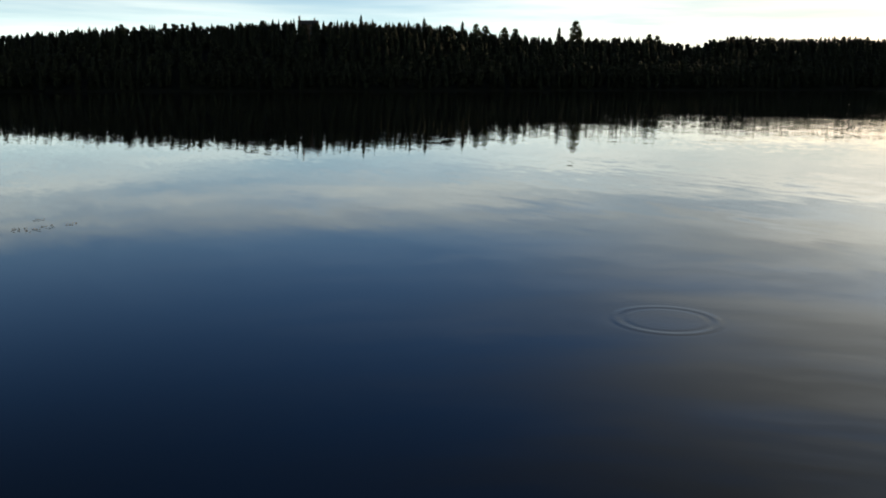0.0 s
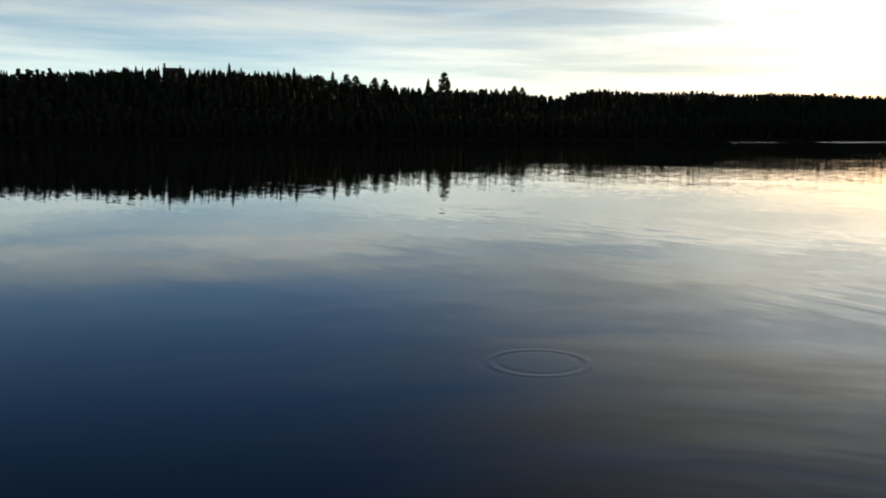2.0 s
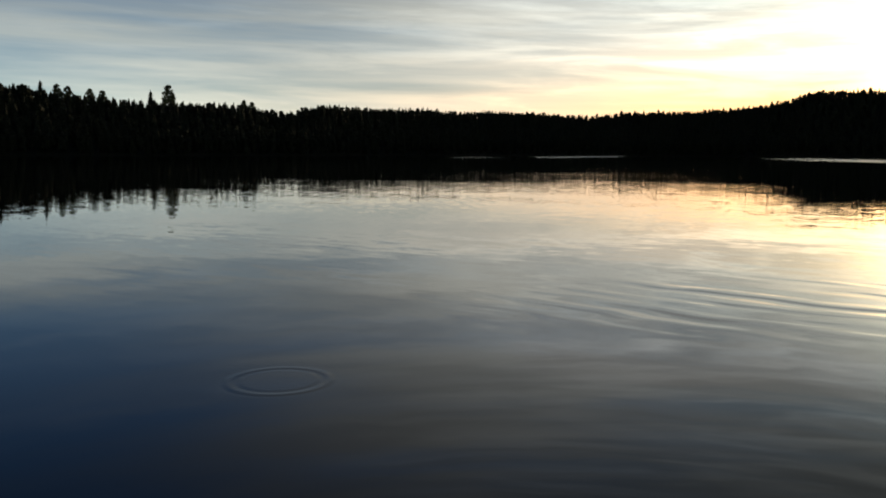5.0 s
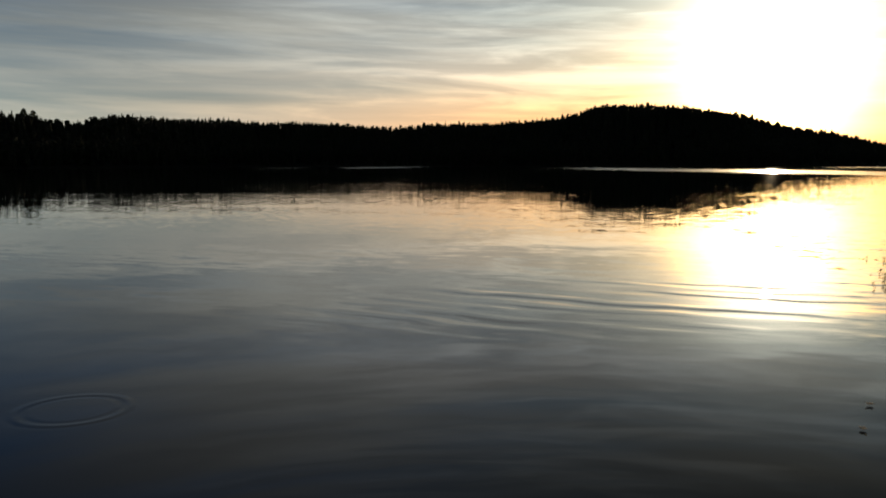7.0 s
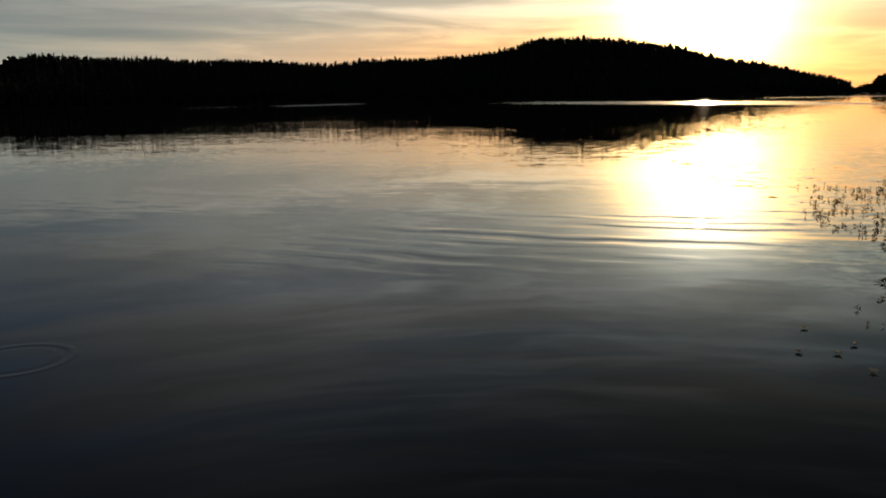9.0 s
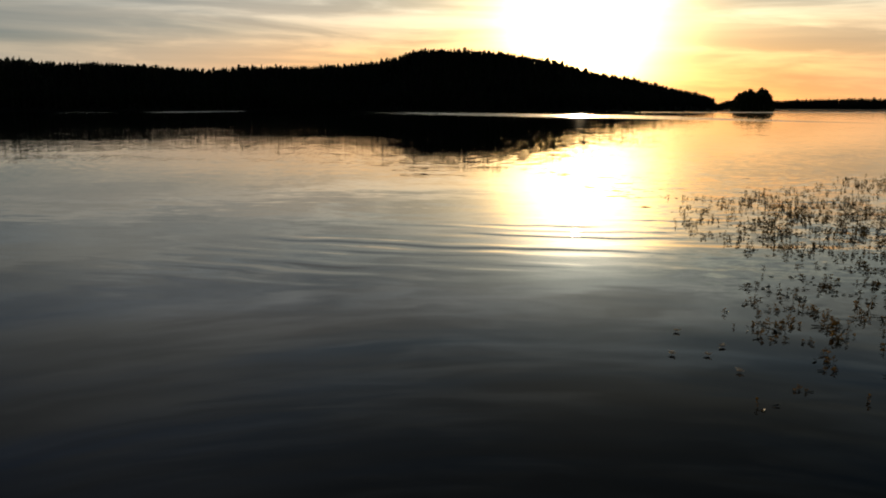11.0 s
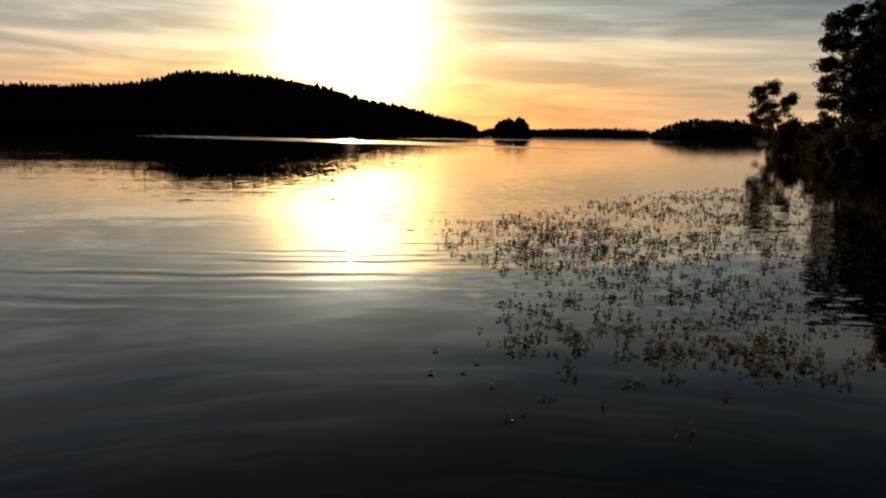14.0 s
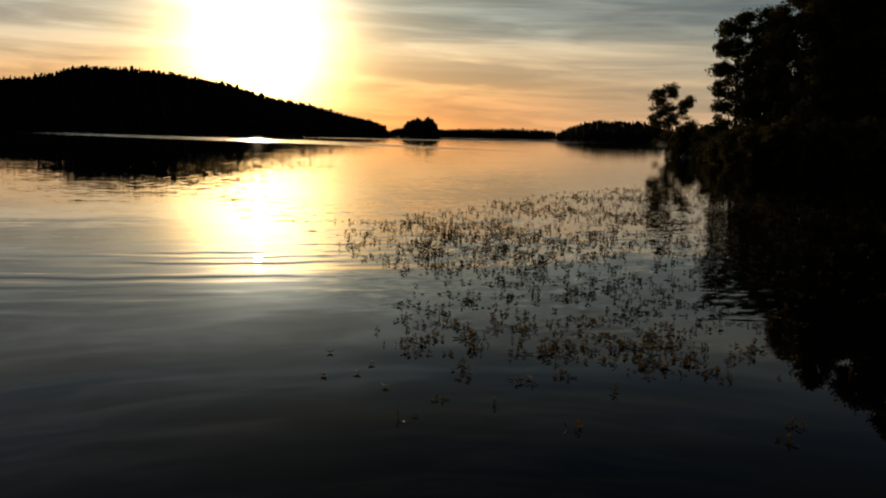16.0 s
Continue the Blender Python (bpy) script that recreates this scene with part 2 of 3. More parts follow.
def build_water(t):
    p = t.add("ShaderNodeNewGeometry").outputs["Position"]
    px, py = (t.add("ShaderNodeSeparateXYZ", {0: p}).outputs[i] for i in (0, 1))
    far = t.vec("LENGTH", p)
    along = t.add("ShaderNodeVectorRotate", {"Vector": p, "Angle": radians(8)}, rotation_type="Z_AXIS").outputs[0]

    def mul(*v):
        out = v[0]
        for q in v[1:]:
            out = t.math("MULTIPLY", out, q)
        return out

    def add(*v):
        out = v[0]
        for q in v[1:]:
            out = t.math("ADD", out, q)
        return out

    def slopes(stretch, amount, detail, rough, bend, side=0.35):
        """The lean of the surface, across and along the sight, of one size of ripples."""
        n = t.add("ShaderNodeTexNoise", {"Vector": t.vec("MULTIPLY", along, stretch), "Scale": 1.0, "Detail": detail, "Roughness": rough,
                                         "Distortion": bend})
        c = t.add("ShaderNodeSeparateColor", {0: n.outputs["Color"]})
        a, b = (t.math("SUBTRACT", c.outputs[i], 0.5) for i in (0, 1))
        return mul(a, amount, side), mul(b, amount)

    def inside(cx, cy, rx, ry, outer=1.0, inner=0.1, much=1.0):
        ex, ey = (t.math("DIVIDE", t.math("SUBTRACT", q, c), r_) for q, c, r_ in ((px, cx, rx), (py, cy, ry)))
        return t.span(add(mul(ex, ex), mul(ey, ey)), outer, inner, 0.0, much)

    # ripples of three lengths, in fields with calm lanes between them
    lanes = t.span(t.noise(t.vec("MULTIPLY", along, (0.03, 0.13, 1)), 1.0, 3, 0.5, 0.8), 0.38, 0.66)
    field = add(mul(t.math("SUBTRACT", lanes, 0.4), t.span(far, 20.0, 55.0, 0.75, 0.25)), 0.55)
    near = t.span(far, 6.0, 16.0, 0.22, 1.0)
    layers = [slopes((0.30, 0.85, 1), mul(field, near, t.span(far, 15.0, 38.0, 0.034, 0.014)), 2, 0.4, 0.35),
              slopes((0.9, 3.2, 1), mul(field, near, t.span(far, 16.0, 32.0, 0.034, 0.016)), 2, 0.5, 0.4),
              slopes((2.6, 7.5, 1), mul(near, add(mul(lanes, 0.5), 0.5), t.span(far, 10.0, 35.0, 0.006, 0.052)), 1, 0.5, 0.2, 0.2)]
    # choppy water among the plants, behind one low front that has run in as far as this
    patch = t.span(t.noise(t.vec("MULTIPLY", along, (0.5, 1.1, 1)), 1.0, 3, 0.6), 0.36, 0.60, 0.3, 1.0)
    front = add(py, mul(px, 0.12), mul(t.noise(p, 0.5, 1), 0.6), -12.9)
    chop = mul(t.span(front, 0.0, 0.35), t.span(far, 20.0, 30.0, 1.0, 0.25), t.span(px, 2.9, 4.6), t.span(px, 17.0, 13.0))
    layers.append(slopes((2.4, 6.0, 1), mul(patch, chop, 0.20), 2, 0.6, 0.3, 0.4))
    layers.append(slopes((3.0, 6.5, 1), mul(patch, inside(8.0, 10.0, 5.5, 4.5, 1.1, 0.3, 0.15)), 2, 0.6, 0.3, 0.5))
    edge = mul(t.span(t.math("ABSOLUTE", front), 0.28, 0.0), t.span(px, 1.5, 3.0), t.span(px, 9.0, 5.0), -0.05)
    layers.append((0.0, add(edge, mul(chop, -0.014))))
    lean_x, lean_y = (add(*(q[i] for q in layers)) for i in (0, 1))
    # one train of low waves crossing the view
    turn = add(py, mul(px, 0.3), mul(px, px, -0.02), mul(t.noise(p, 0.4, 2), 1.1))
    crest = t.math("COSINE", mul(turn, 9.3))
    crest = mul(crest, t.math("POWER", t.math("ABSOLUTE", crest), 1.8))
    gaps = t.span(t.noise(t.vec("MULTIPLY", along, (0.25, 1.3, 1)), 1.0, 2), 0.40, 0.60, 0.05, 1.0)
    train = mul(crest, gaps, inside(0.0, add(mul(px, 0.40), 12.3), 7.0, 3.0), t.span(px, -4.5, -0.5, 0.12, 1.0), 0.038)
    lean_x, lean_y = add(lean_x, mul(train, 0.25)), add(lean_y, train)
    # rings left where something broke the surface
    rd = t.vec("DISTANCE", p, tuple(RING))
    ring = mul(t.math("COSINE", mul(rd, 46.0)), t.span(t.math("ABSOLUTE", t.math("SUBTRACT", rd, 0.42)), 0.15, 0.0), 0.042)
    ring = t.math("DIVIDE", ring, t.math("MAXIMUM", rd, 0.05))
    lean_x, lean_y = add(lean_x, mul(ring, t.math("SUBTRACT", px, RING.x))), add(lean_y, mul(ring, t.math("SUBTRACT", py, RING.y)))
    # net lean of the ripple faces that still show at a grazing sight from the bank
    open_side, lee_side = t.span(far, 10.0, 28.0, 0.0012, 0.0050), t.span(far, 20.0, 42.0, 0.0008, 0.0046)
    net = add(lee_side, mul(t.math("SUBTRACT", open_side, lee_side), t.span(px, -5.0, -18.0)))
    net = t.math("DIVIDE", net, t.math("MAXIMUM", far, 1.0))
    lean_x, lean_y = add(lean_x, mul(net, px)), add(lean_y, mul(net, py))
    normal = t.vec("NORMALIZE", t.add("ShaderNodeCombineXYZ", {0: mul(lean_x, -1.0), 1: mul(lean_y, -1.0), 2: 1.0}).outputs[0])
    # wind-ruffled band across the lake: a line from far off to a nearer place
    line = add(mul(px, BAND_N[0]), mul(py, BAND_N[1]))
    off = add(line, -BAND_D, mul(t.math("SUBTRACT", t.noise(p, 0.012, 2), 0.5), 10.0))
    band = mul(t.span(off, 0.0, 6.0), t.span(off, 56.0, 36.0), t.span(px, -24.0, 30.0), t.span(px, 62.0, 55.0), t.span(px, 25.0, 45.0, 1.0, 0.5))
    for cx, cy, rx, ry, much in STREAKS:
        band = t.math("MAXIMUM", band, inside(cx, cy, rx, ry, 1.0, 0.2, much))
    rough = add(mul(band, 0.36), t.span(far, 10.0, 300.0, 0.008, 0.03, False))
    return t.add("ShaderNodeBsdfPrincipled", {"Base Color": (0.006, 0.008, 0.008, 1), "Roughness": rough, "IOR": 1.333,
                                              "Normal": normal})


def at(az, r, z=0.0):
    v = aim(az, 0) * r
    return Vector((v.x, v.y, z))


b0, b1 = at(-3.3, 285), at(19.0, 138)
bn = Vector((-(b1 - b0).y, (b1 - b0).x, 0)).normalized()
BAND_N = (bn.x, bn.y) if bn.dot(b0) > 0 else (-bn.x, -bn.y)
BAND_D = b0.x * BAND_N[0] + b0.y * BAND_N[1]
STREAKS = [(*at(-20.5, 350)[:2], 4.5, 40, 0.4), (*at(-13.5, 420)[:2], 17, 85, 1.0), (*at(26.5, 860)[:2], 170, 110, 0.9),
           (*at(24.0, 380)[:2], 78, 42, 0.75)]
M_WATER = material("lake_water", build_water)

# ---- the plan of the lake: heading, distance of the shore, height of the ridge's ground, depth of the slope ----
SHORE = [(-180, 30, 3), (-125, 60, 4), (-105, 260, 10), (-95, 390, 8), (-80, 430, 16.2), (-76, 428, 17), (-73, 425, 18.6),
         (-69.8, 422, 20.8), (-66.5, 420, 22.5), (-63.1, 420, 24), (-61.3, 420, 25.7), (-58.8, 420, 27), (-54.1, 420, 27),
         (-52.3, 420, 25.8), (-48.6, 425, 23.6), (-46, 430, 20.7), (-44.9, 432, 19.4), (-43, 436, 18.3), (-39.4, 445, 18.6),
         (-35.9, 455, 18.1), (-34.1, 465, 15.1), (-32.7, 472, 15.3), (-30.9, 484, 20.6), (-26, 526, 20.7), (-22.3, 551, 21),
         (-18.5, 572, 21.3), (-13, 590, 18.5), (-11.2, 590, 21.6), (-7.6, 585, 21.4), (-4.2, 580, 23.8), (-2.5, 573, 25.2),
         (-0.9, 567, 28.8), (-0.3, 566, 32.6), (0.7, 562, 34.1), (2.2, 560, 34.3), (4, 560, 34), (5.9, 560, 30.9), (7.7, 560, 28.6),
         (9.6, 563, 25.2), (12.2, 570, 16), (14.1, 578, 13.3), (16, 589, 9.8), (17.9, 599, 6.3), (19, 608, 3.4), (19.7, 618, 0.6),
         (20.4, 900, 1.8), (23.5, 930, 2.1), (27.2, 930, 5.1), (30.5, 920, 2.2), (30.9, 470, 0.6), (31.6, 455, 2.9),
         (33.7, 440, 5.5), (36.1, 430, 4.3), (37.2, 410, 2.5), (37.9, 118, 0.7), (39.6, 107, 0.8), (41, 82, 1), (44, 68, 1.5),
         (50, 62, 2), (60, 50, 2.5), (80, 30, 3), (120, 20, 3), (180, 30, 3)]
S_AZ, S_D, S_H = (np.array(c, float) for c in zip(*SHORE))


def shore_at(az):
    return np.interp(az, S_AZ, S_D)


def rough_noise(x, y, s, seed=0.0):
    return noise.fractal(Vector((x * s + seed, y * s, seed)), 1.0, 2.0, 4)


def ground_z(x, y):
    az, r = math.degrees(math.atan2(x, y)), math.hypot(x, y)
    d = float(np.interp(az, S_AZ, S_D))
    top = float(np.interp(az, S_AZ, S_H))
    slope = 0.22 * d if d < 800 else 90.0
    k = (r - d) / slope
    if k < 0:
        z = max(-3.0, k * slope * 0.12 - 0.05)
    else:
        s = min(k, 1.0)
        z = 0.5 * min(1.0, (r - d) / 4) + top * (s * s * (3 - 2 * s))
        if k > 1.15:
            z -= min(1.0, (k - 1.15) * 0.5) * top * 0.6
        z += rough_noise(x, y, 0.02) * min(1.2, k * 2.5)
    bank = -(x * math.sin(radians(-13)) + y * math.cos(radians(-13))) + 1.2      # the bank on which the camera stands
    zb = max(-3.0, bank * 0.6) if bank < 0 else min(0.32, bank * 0.8) + 0.05 * rough_noise(x, y, 0.8)
    return max(z, zb)


def mesh_object(name, verts, faces, mat=None, parent=None, smooth=False):
    me = bpy.data.meshes.new(name)
    me.from_pydata([tuple(v) for v in verts], [], [tuple(f) for f in faces])
    if mat:
        me.materials.append(mat)
    if smooth:
        me.polygons.foreach_set("use_smooth", [True] * len(me.polygons))
    me.update()
    ob = new(name, me)
    ob.parent = parent
    return ob


def build_ground():
    angles = list(np.arange(-180, -84, 3.0)) + list(np.arange(-84, 56, 0.5)) + list(np.arange(56, 180, 3.0))
    radii = [0.0, 0.8, 1.2, 1.6, 2.2, 3, 4, 6, 9, 14, 20, 26, 32, 40, 48, 56, 62, 66, 70, 75, 80, 85, 90, 96, 102, 108, 114, 122, 132, 150, 190,
             240, 300, 350, 390] + list(np.arange(405, 760, 11)) + [790, 830, 870, 900, 915, 930, 945, 965, 990, 1030, 1100, 1300, 1700, 2400, 3400, 4600]
    verts, faces = [], []
    for a in angles:
        for r in radii:
            p = at(a, r)
            z = ground_z(p.x, p.y) if r < 1200 else 2.0
            verts.append((p.x, p.y, z))
    n = len(radii)
    for i in range(len(angles)):
        j = (i + 1) % len(angles)
        for k in range(n - 1):
            faces.append((i * n + k, j * n + k, j * n + k + 1, i * n + k + 1))
    ob = mesh_object("ground", verts, faces, M_SOIL, smooth=True)
    return tagged(ob, "dark wooded lake shore with low hills", "ground", kind="structure")


build_ground()


def build_lake():
    bm = bmesh.new()
    rings = [0.01, 3, 6, 10, 16, 26, 45, 80, 140, 260, 480, 900, 1500]
    segs = 72
    rows = [[bm.verts.new(at(360 / segs * i, r, 0)) for i in range(segs)] for r in rings]
    for a, b in zip(rows, rows[1:]):
        for i in range(segs):
            bm.faces.new((a[i], b[i], b[(i + 1) % segs], a[(i + 1) % segs]))
    bmesh.ops.recalc_face_normals(bm, faces=bm.faces)
    me = bpy.data.meshes.new("water")
    bm.to_mesh(me)
    me.materials.append(M_WATER)
    ob = new("water", me)
    if me.polygons[0].normal.z < 0:
        me.flip_normals()
    return tagged(ob, "calm dark lake with faint ripples at sunset", "lake", kind="structure")


build_lake()

# ---- trees ----
rng = np.random.default_rng(7)


class Shape:
    """Vertices and faces that grow, as arrays."""

    def __init__(self):
        self.v, self.f, self.n = [], [], 0

    def add(self, v, f):
        self.v.append(np.asarray(v, float))
        self.f.extend([tuple(i + self.n for i in q) for q in f])
        self.n += len(v)

    def arrays(self):
        return np.concatenate(self.v), self.f


def tube(shape, pts, radii, sides=5):
    pts = [Vector(p) for p in pts]
    rows = []
    for i, (p, r) in enumerate(zip(pts, radii)):
        d = (pts[min(i + 1, len(pts) - 1)] - pts[max(i - 1, 0)]).normalized()
        a = d.orthogonal().normalized()
        b = d.cross(a)
        rows.append([p + (a * math.cos(q) + b * math.sin(q)) * r for q in np.linspace(0, 2 * math.pi, sides, endpoint=False)])
    v = [q for row in rows for q in row]
    f = [(i * sides + k, i * sides + (k + 1) % sides, (i + 1) * sides + (k + 1) % sides, (i + 1) * sides + k)
         for i in range(len(rows) - 1) for k in range(sides)]
    f.append(tuple(range((len(rows) - 1) * sides, len(rows) * sides)))
    shape.add(v, f)


def spruce_shape(r, h=16.0, width=1.9, tiers=10):
    """Crown of drooping ragged skirts round a straight stem."""
    s = Shape()
    for i in range(tiers):
        k = i / (tiers - 1)
        z = h * (0.10 + 0.86 * k)
        rad = width * (1 - k) ** 0.5 * r.uniform(0.85, 1.12) + width * 0.14
        n = 9 if k < 0.7 else 6
        ang = np.linspace(0, 2 * np.pi, n, endpoint=False) + r.uniform(0, 6) + r.normal(0, 0.12, n)
        rr = rad * r.uniform(0.6, 1.2, n)
        drop = rad * r.uniform(0.25, 0.6, n)
        rim = np.stack([np.cos(ang) * rr, np.sin(ang) * rr, z - drop], 1)
        top = [[0, 0, min(h, z + h * 0.075)]]
        s.add(np.concatenate([top, rim]), [(0, j + 1, (j + 1) % n + 1) for j in range(n)])
    return s


def clump(s, centre, size, r, faces=14):
    """A tuft of small flat sprays."""
    c = np.asarray(centre, float)
    for _ in range(faces):
        d = r.normal(size=3)
        d /= np.linalg.norm(d)
        p = c + d * size * r.uniform(0.3, 1.0) * np.array([1, 1, 0.7])
        u = r.normal(size=3)
        u /= np.linalg.norm(u)
        w_ = np.cross(u, d)
        a = size * r.uniform(0.25, 0.5)
        s.add([p - u * a, p + w_ * a * 0.8, p + u * a, p - w_ * a * 0.8], [(0, 1, 2, 3)])


def leafy_shape(r, h=14.0, width=2.8, tufts=26, low=0.28, faces=11, size=(0.7, 1.3)):
    s = Shape()
    for _ in range(tufts):
        k = r.uniform(low, 1.0)
        girth = width * math.sin(math.pi * min(1, (k - low) / (1 - low) * 0.85 + 0.14)) ** 0.7
        a, q = r.uniform(0, 6.28), girth * math.sqrt(r.uniform(0.1, 1))
        clump(s, (math.cos(a) * q, math.sin(a) * q, h * k - 0.5), r.uniform(*size), r, faces)
    return s


def stem_shape(h, base, lean=0.0):
    s = Shape()
    tube(s, [(0, 0, -0.6), (lean * 0.4, 0, h * 0.45), (lean, 0, h * 0.93)], [base, base * 0.7, base * 0.15], 5)
    return s


def lump(s, centre, wide, high, r, sides=7, rows=4):
    """One rounded, uneven mass of foliage."""
    c = np.asarray(centre, float)
    v, f = [c + (0, 0, high)], []
    for i in range(1, rows + 1):
        q = math.pi * i / (rows + 0.6)
        ang = np.linspace(0, 2 * np.pi, sides, endpoint=False) + r.uniform(0, 1)
        rad = wide * math.sin(q) * r.uniform(0.72, 1.2, sides)
        v.extend(np.stack([np.cos(ang) * rad, np.sin(ang) * rad, high * math.cos(q) + r.normal(0, 0.14, sides) * high], 1) + c)
    f = [(0, 1 + k, 1 + (k + 1) % sides) for k in range(sides)]
    f += [(1 + i * sides + k, 1 + (i + 1) * sides + k, 1 + (i + 1) * sides + (k + 1) % sides, 1 + i * sides + (k + 1) % sides)
          for i in range(rows - 1) for k in range(sides)]
    s.add(v, f)


def cone_shape(r, h, width, tiers=9, sides=8):
    """Dense conifer crown seen from far off: ragged whorls drawn in towards a blunt top."""
    s = Shape()
    v, f = [(0, 0, h)], []
    for i in range(tiers * 2):
        k = 1 - (i + 0.7) / (tiers * 2)
        ang = np.linspace(0, 2 * np.pi, sides, endpoint=False) + r.normal(0, 0.1, sides)
        rad = (width * (1 - k) ** 0.78 + 0.06) * (1.0 if i % 2 else 0.66) * r.uniform(0.75, 1.2, sides)
        v.extend(np.stack([np.cos(ang) * rad, np.sin(ang) * rad, h * (0.06 + 0.94 * k) - 0.3 * (i % 2) + r.normal(0, 0.12, sides)], 1))
    f = [(0, 1 + k, 1 + (k + 1) % sides) for k in range(sides)]
    f += [(1 + i * sides + k, 1 + (i + 1) * sides + k, 1 + (i + 1) * sides + (k + 1) % sides, 1 + i * sides + (k + 1) % sides)
          for i in range(tiers * 2 - 1) for k in range(sides)]
    s.add(v, f)
    return s


def far_pine(r):
    s = Shape()
    for k in (0.93, 0.84, 0.78, 0.68, 0.56):
        a, q = r.uniform(0, 6.28), r.uniform(0.2, 1.1) * (1.2 - k) * 3
        lump(s, (math.cos(a) * q, math.sin(a) * q, 16 * k), r.uniform(1.1, 1.7), r.uniform(0.9, 1.3), r)
    return s


def far_leafy(r):
    s = Shape()
    for k in (0.90, 0.80, 0.74, 0.62, 0.55, 0.42, 0.34):
        a, q = r.uniform(0, 6.28), r.uniform(0.3, 1.4) * (1.0 if k < 0.85 else 0.4)
        lump(s, (math.cos(a) * q, math.sin(a) * q, 16 * k), r.uniform(1.3, 1.9), r.uniform(1.2, 1.7), r)
    return s


SPRUCES = [cone_shape(rng, 16, w_, n) for w_, n in ((2.5, 10), (2.9, 11), (2.1, 9), (2.7, 12), (3.1, 10))]
PINES = [far_pine(rng) for _ in range(5)]
LEAFY = [far_leafy(rng) for _ in range(4)]


def forest(name, label, az0, az1, mixture, height=(11.6, 13.8), depth=None, spacing=4.0, skip=(), shore=None):
    """A wood that nobody could count: one mesh over one stretch of the shore."""
    verts, faces, n = [], [], 0
    az = az0
    while az < az1:
        d = shore or float(shore_at(az))
        slope = depth or 0.22 * d * 1.25
        rr = 3.0
        while rr < slope:
            r_ = d + rr + rng.uniform(-1.8, 1.8)
            a_ = az + math.degrees(rng.uniform(-0.5, 0.5) * spacing / d)
            dd = shore or float(shore_at(a_))
            p = at(a_, r_)
            edge = rr < 10
            rr += spacing * (0.8 if edge else 0.8 if rr > 0.66 * slope else 2.2)
            if r_ < dd + 2 or any(abs(a_ - sa) < sw and r_ > sr for sa, sw, sr in skip):
                continue
            kind = rng.choice(3, p=(0.3, 0.1, 0.6) if r_ < dd + 0.4 * slope else mixture)
            pool = (SPRUCES, PINES, LEAFY)[kind]
            v, f = pool[rng.integers(len(pool))].arrays()
            h = rng.uniform(*height) * (0.8 if edge else 1.0) * (0.9 if kind == 2 else 1.0) * rng.choice([0.97, 0.94, 0.90, 1.0, 1.07]) * float(np.interp(a_, [13, 19.8, 20.3, 30.6, 30.9, 33.0], [1.06, 0.62, 1.0, 1.0, 0.5, 1.0]))
            k = h / 16.0
            turn = rng.uniform(0, 6.28)
            c_, s_ = math.cos(turn), math.sin(turn)
            wd = k * rng.uniform(0.9, 1.25)
            q = np.stack([(v[:, 0] * c_ - v[:, 1] * s_) * wd + p.x, (v[:, 0] * s_ + v[:, 1] * c_) * wd + p.y,
                          v[:, 2] * k + ground_z(p.x, p.y) - 0.2], 1)
            verts.append(q)
            faces.extend([tuple(i + n for i in g) for g in f])
            n += len(q)
            if kind == 1:
                st, sf = stem_shape(h * 0.95, 0.16).arrays()
                verts.append(st + np.array([p.x, p.y, ground_z(p.x, p.y)]))
                faces.extend([tuple(i + n for i in g) for g in sf])
                n += len(st)
        az += math.degrees(spacing * 0.85 / d)
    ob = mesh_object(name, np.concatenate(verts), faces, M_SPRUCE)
    return tagged(ob, label, "forest", kind="stuff")


HOUSE_AZ, HOUSE_R = -57.9, 512.0
forest("forest", "dense dark spruce wood on a hill above the lake", -92, -33, (0.72, 0.14, 0.14), (11.2, 12.9), skip=((HOUSE_AZ, 0.8, 507),))
forest("forest", "dark mixed wood on a low shore", -33, -1.2, (0.82, 0.10, 0.08), (11.3, 13.0), spacing=3.9)
forest("forest", "pine wood on a steep rounded hill", -1.2, 19.6, (0.62, 0.28, 0.10), (10.8, 12.4), spacing=3.7)
forest("forest", "low distant wood on the far shore", 19.4, 31.2, (0.6, 0.3, 0.1), (6.4, 8.2), 70, 2.9)
forest("forest", "low dark wood on a cape", 30.9, 37.4, (0.55, 0.25, 0.2), (6.6, 8.4), 120, 3.0)
forest("forest", "low dark wood behind the point", 37.3, 43.0, (0.5, 0.25, 0.25), (6.6, 8.8), 60, 3.2, shore=420)


def part(name, shape, mat, parent, label=""):
    v, f = shape.arrays()
    return tagged(mesh_object(name, v, f, mat, parent), label)


def tree(name, label, category, group, crown, stem, crown_mat, stem_mat):
    root = tagged(new(name), label, category, group)
    part("trunk", stem, stem_mat, root)
    part("crown", crown, crown_mat, root)
    return root


def stand(ob, az, r, z=None, turn=0.0, size=1.0):
    p = at(az, r)
    ob.matrix_basis = pose(p.x, p.y, ground_z(p.x, p.y) if z is None else z, 0, 0, turn) @ Matrix.Scale(size, 4)
    return ob


def copy_at(ob, az, r, z=None, turn=0.0, size=1.0):
    p = at(az, r)
    c_ = copy_thing(ob, pose(p.x, p.y, ground_z(p.x, p.y) if z is None else z, 0, 0, turn))
    c_.scale = (size, size, size)
    return c_


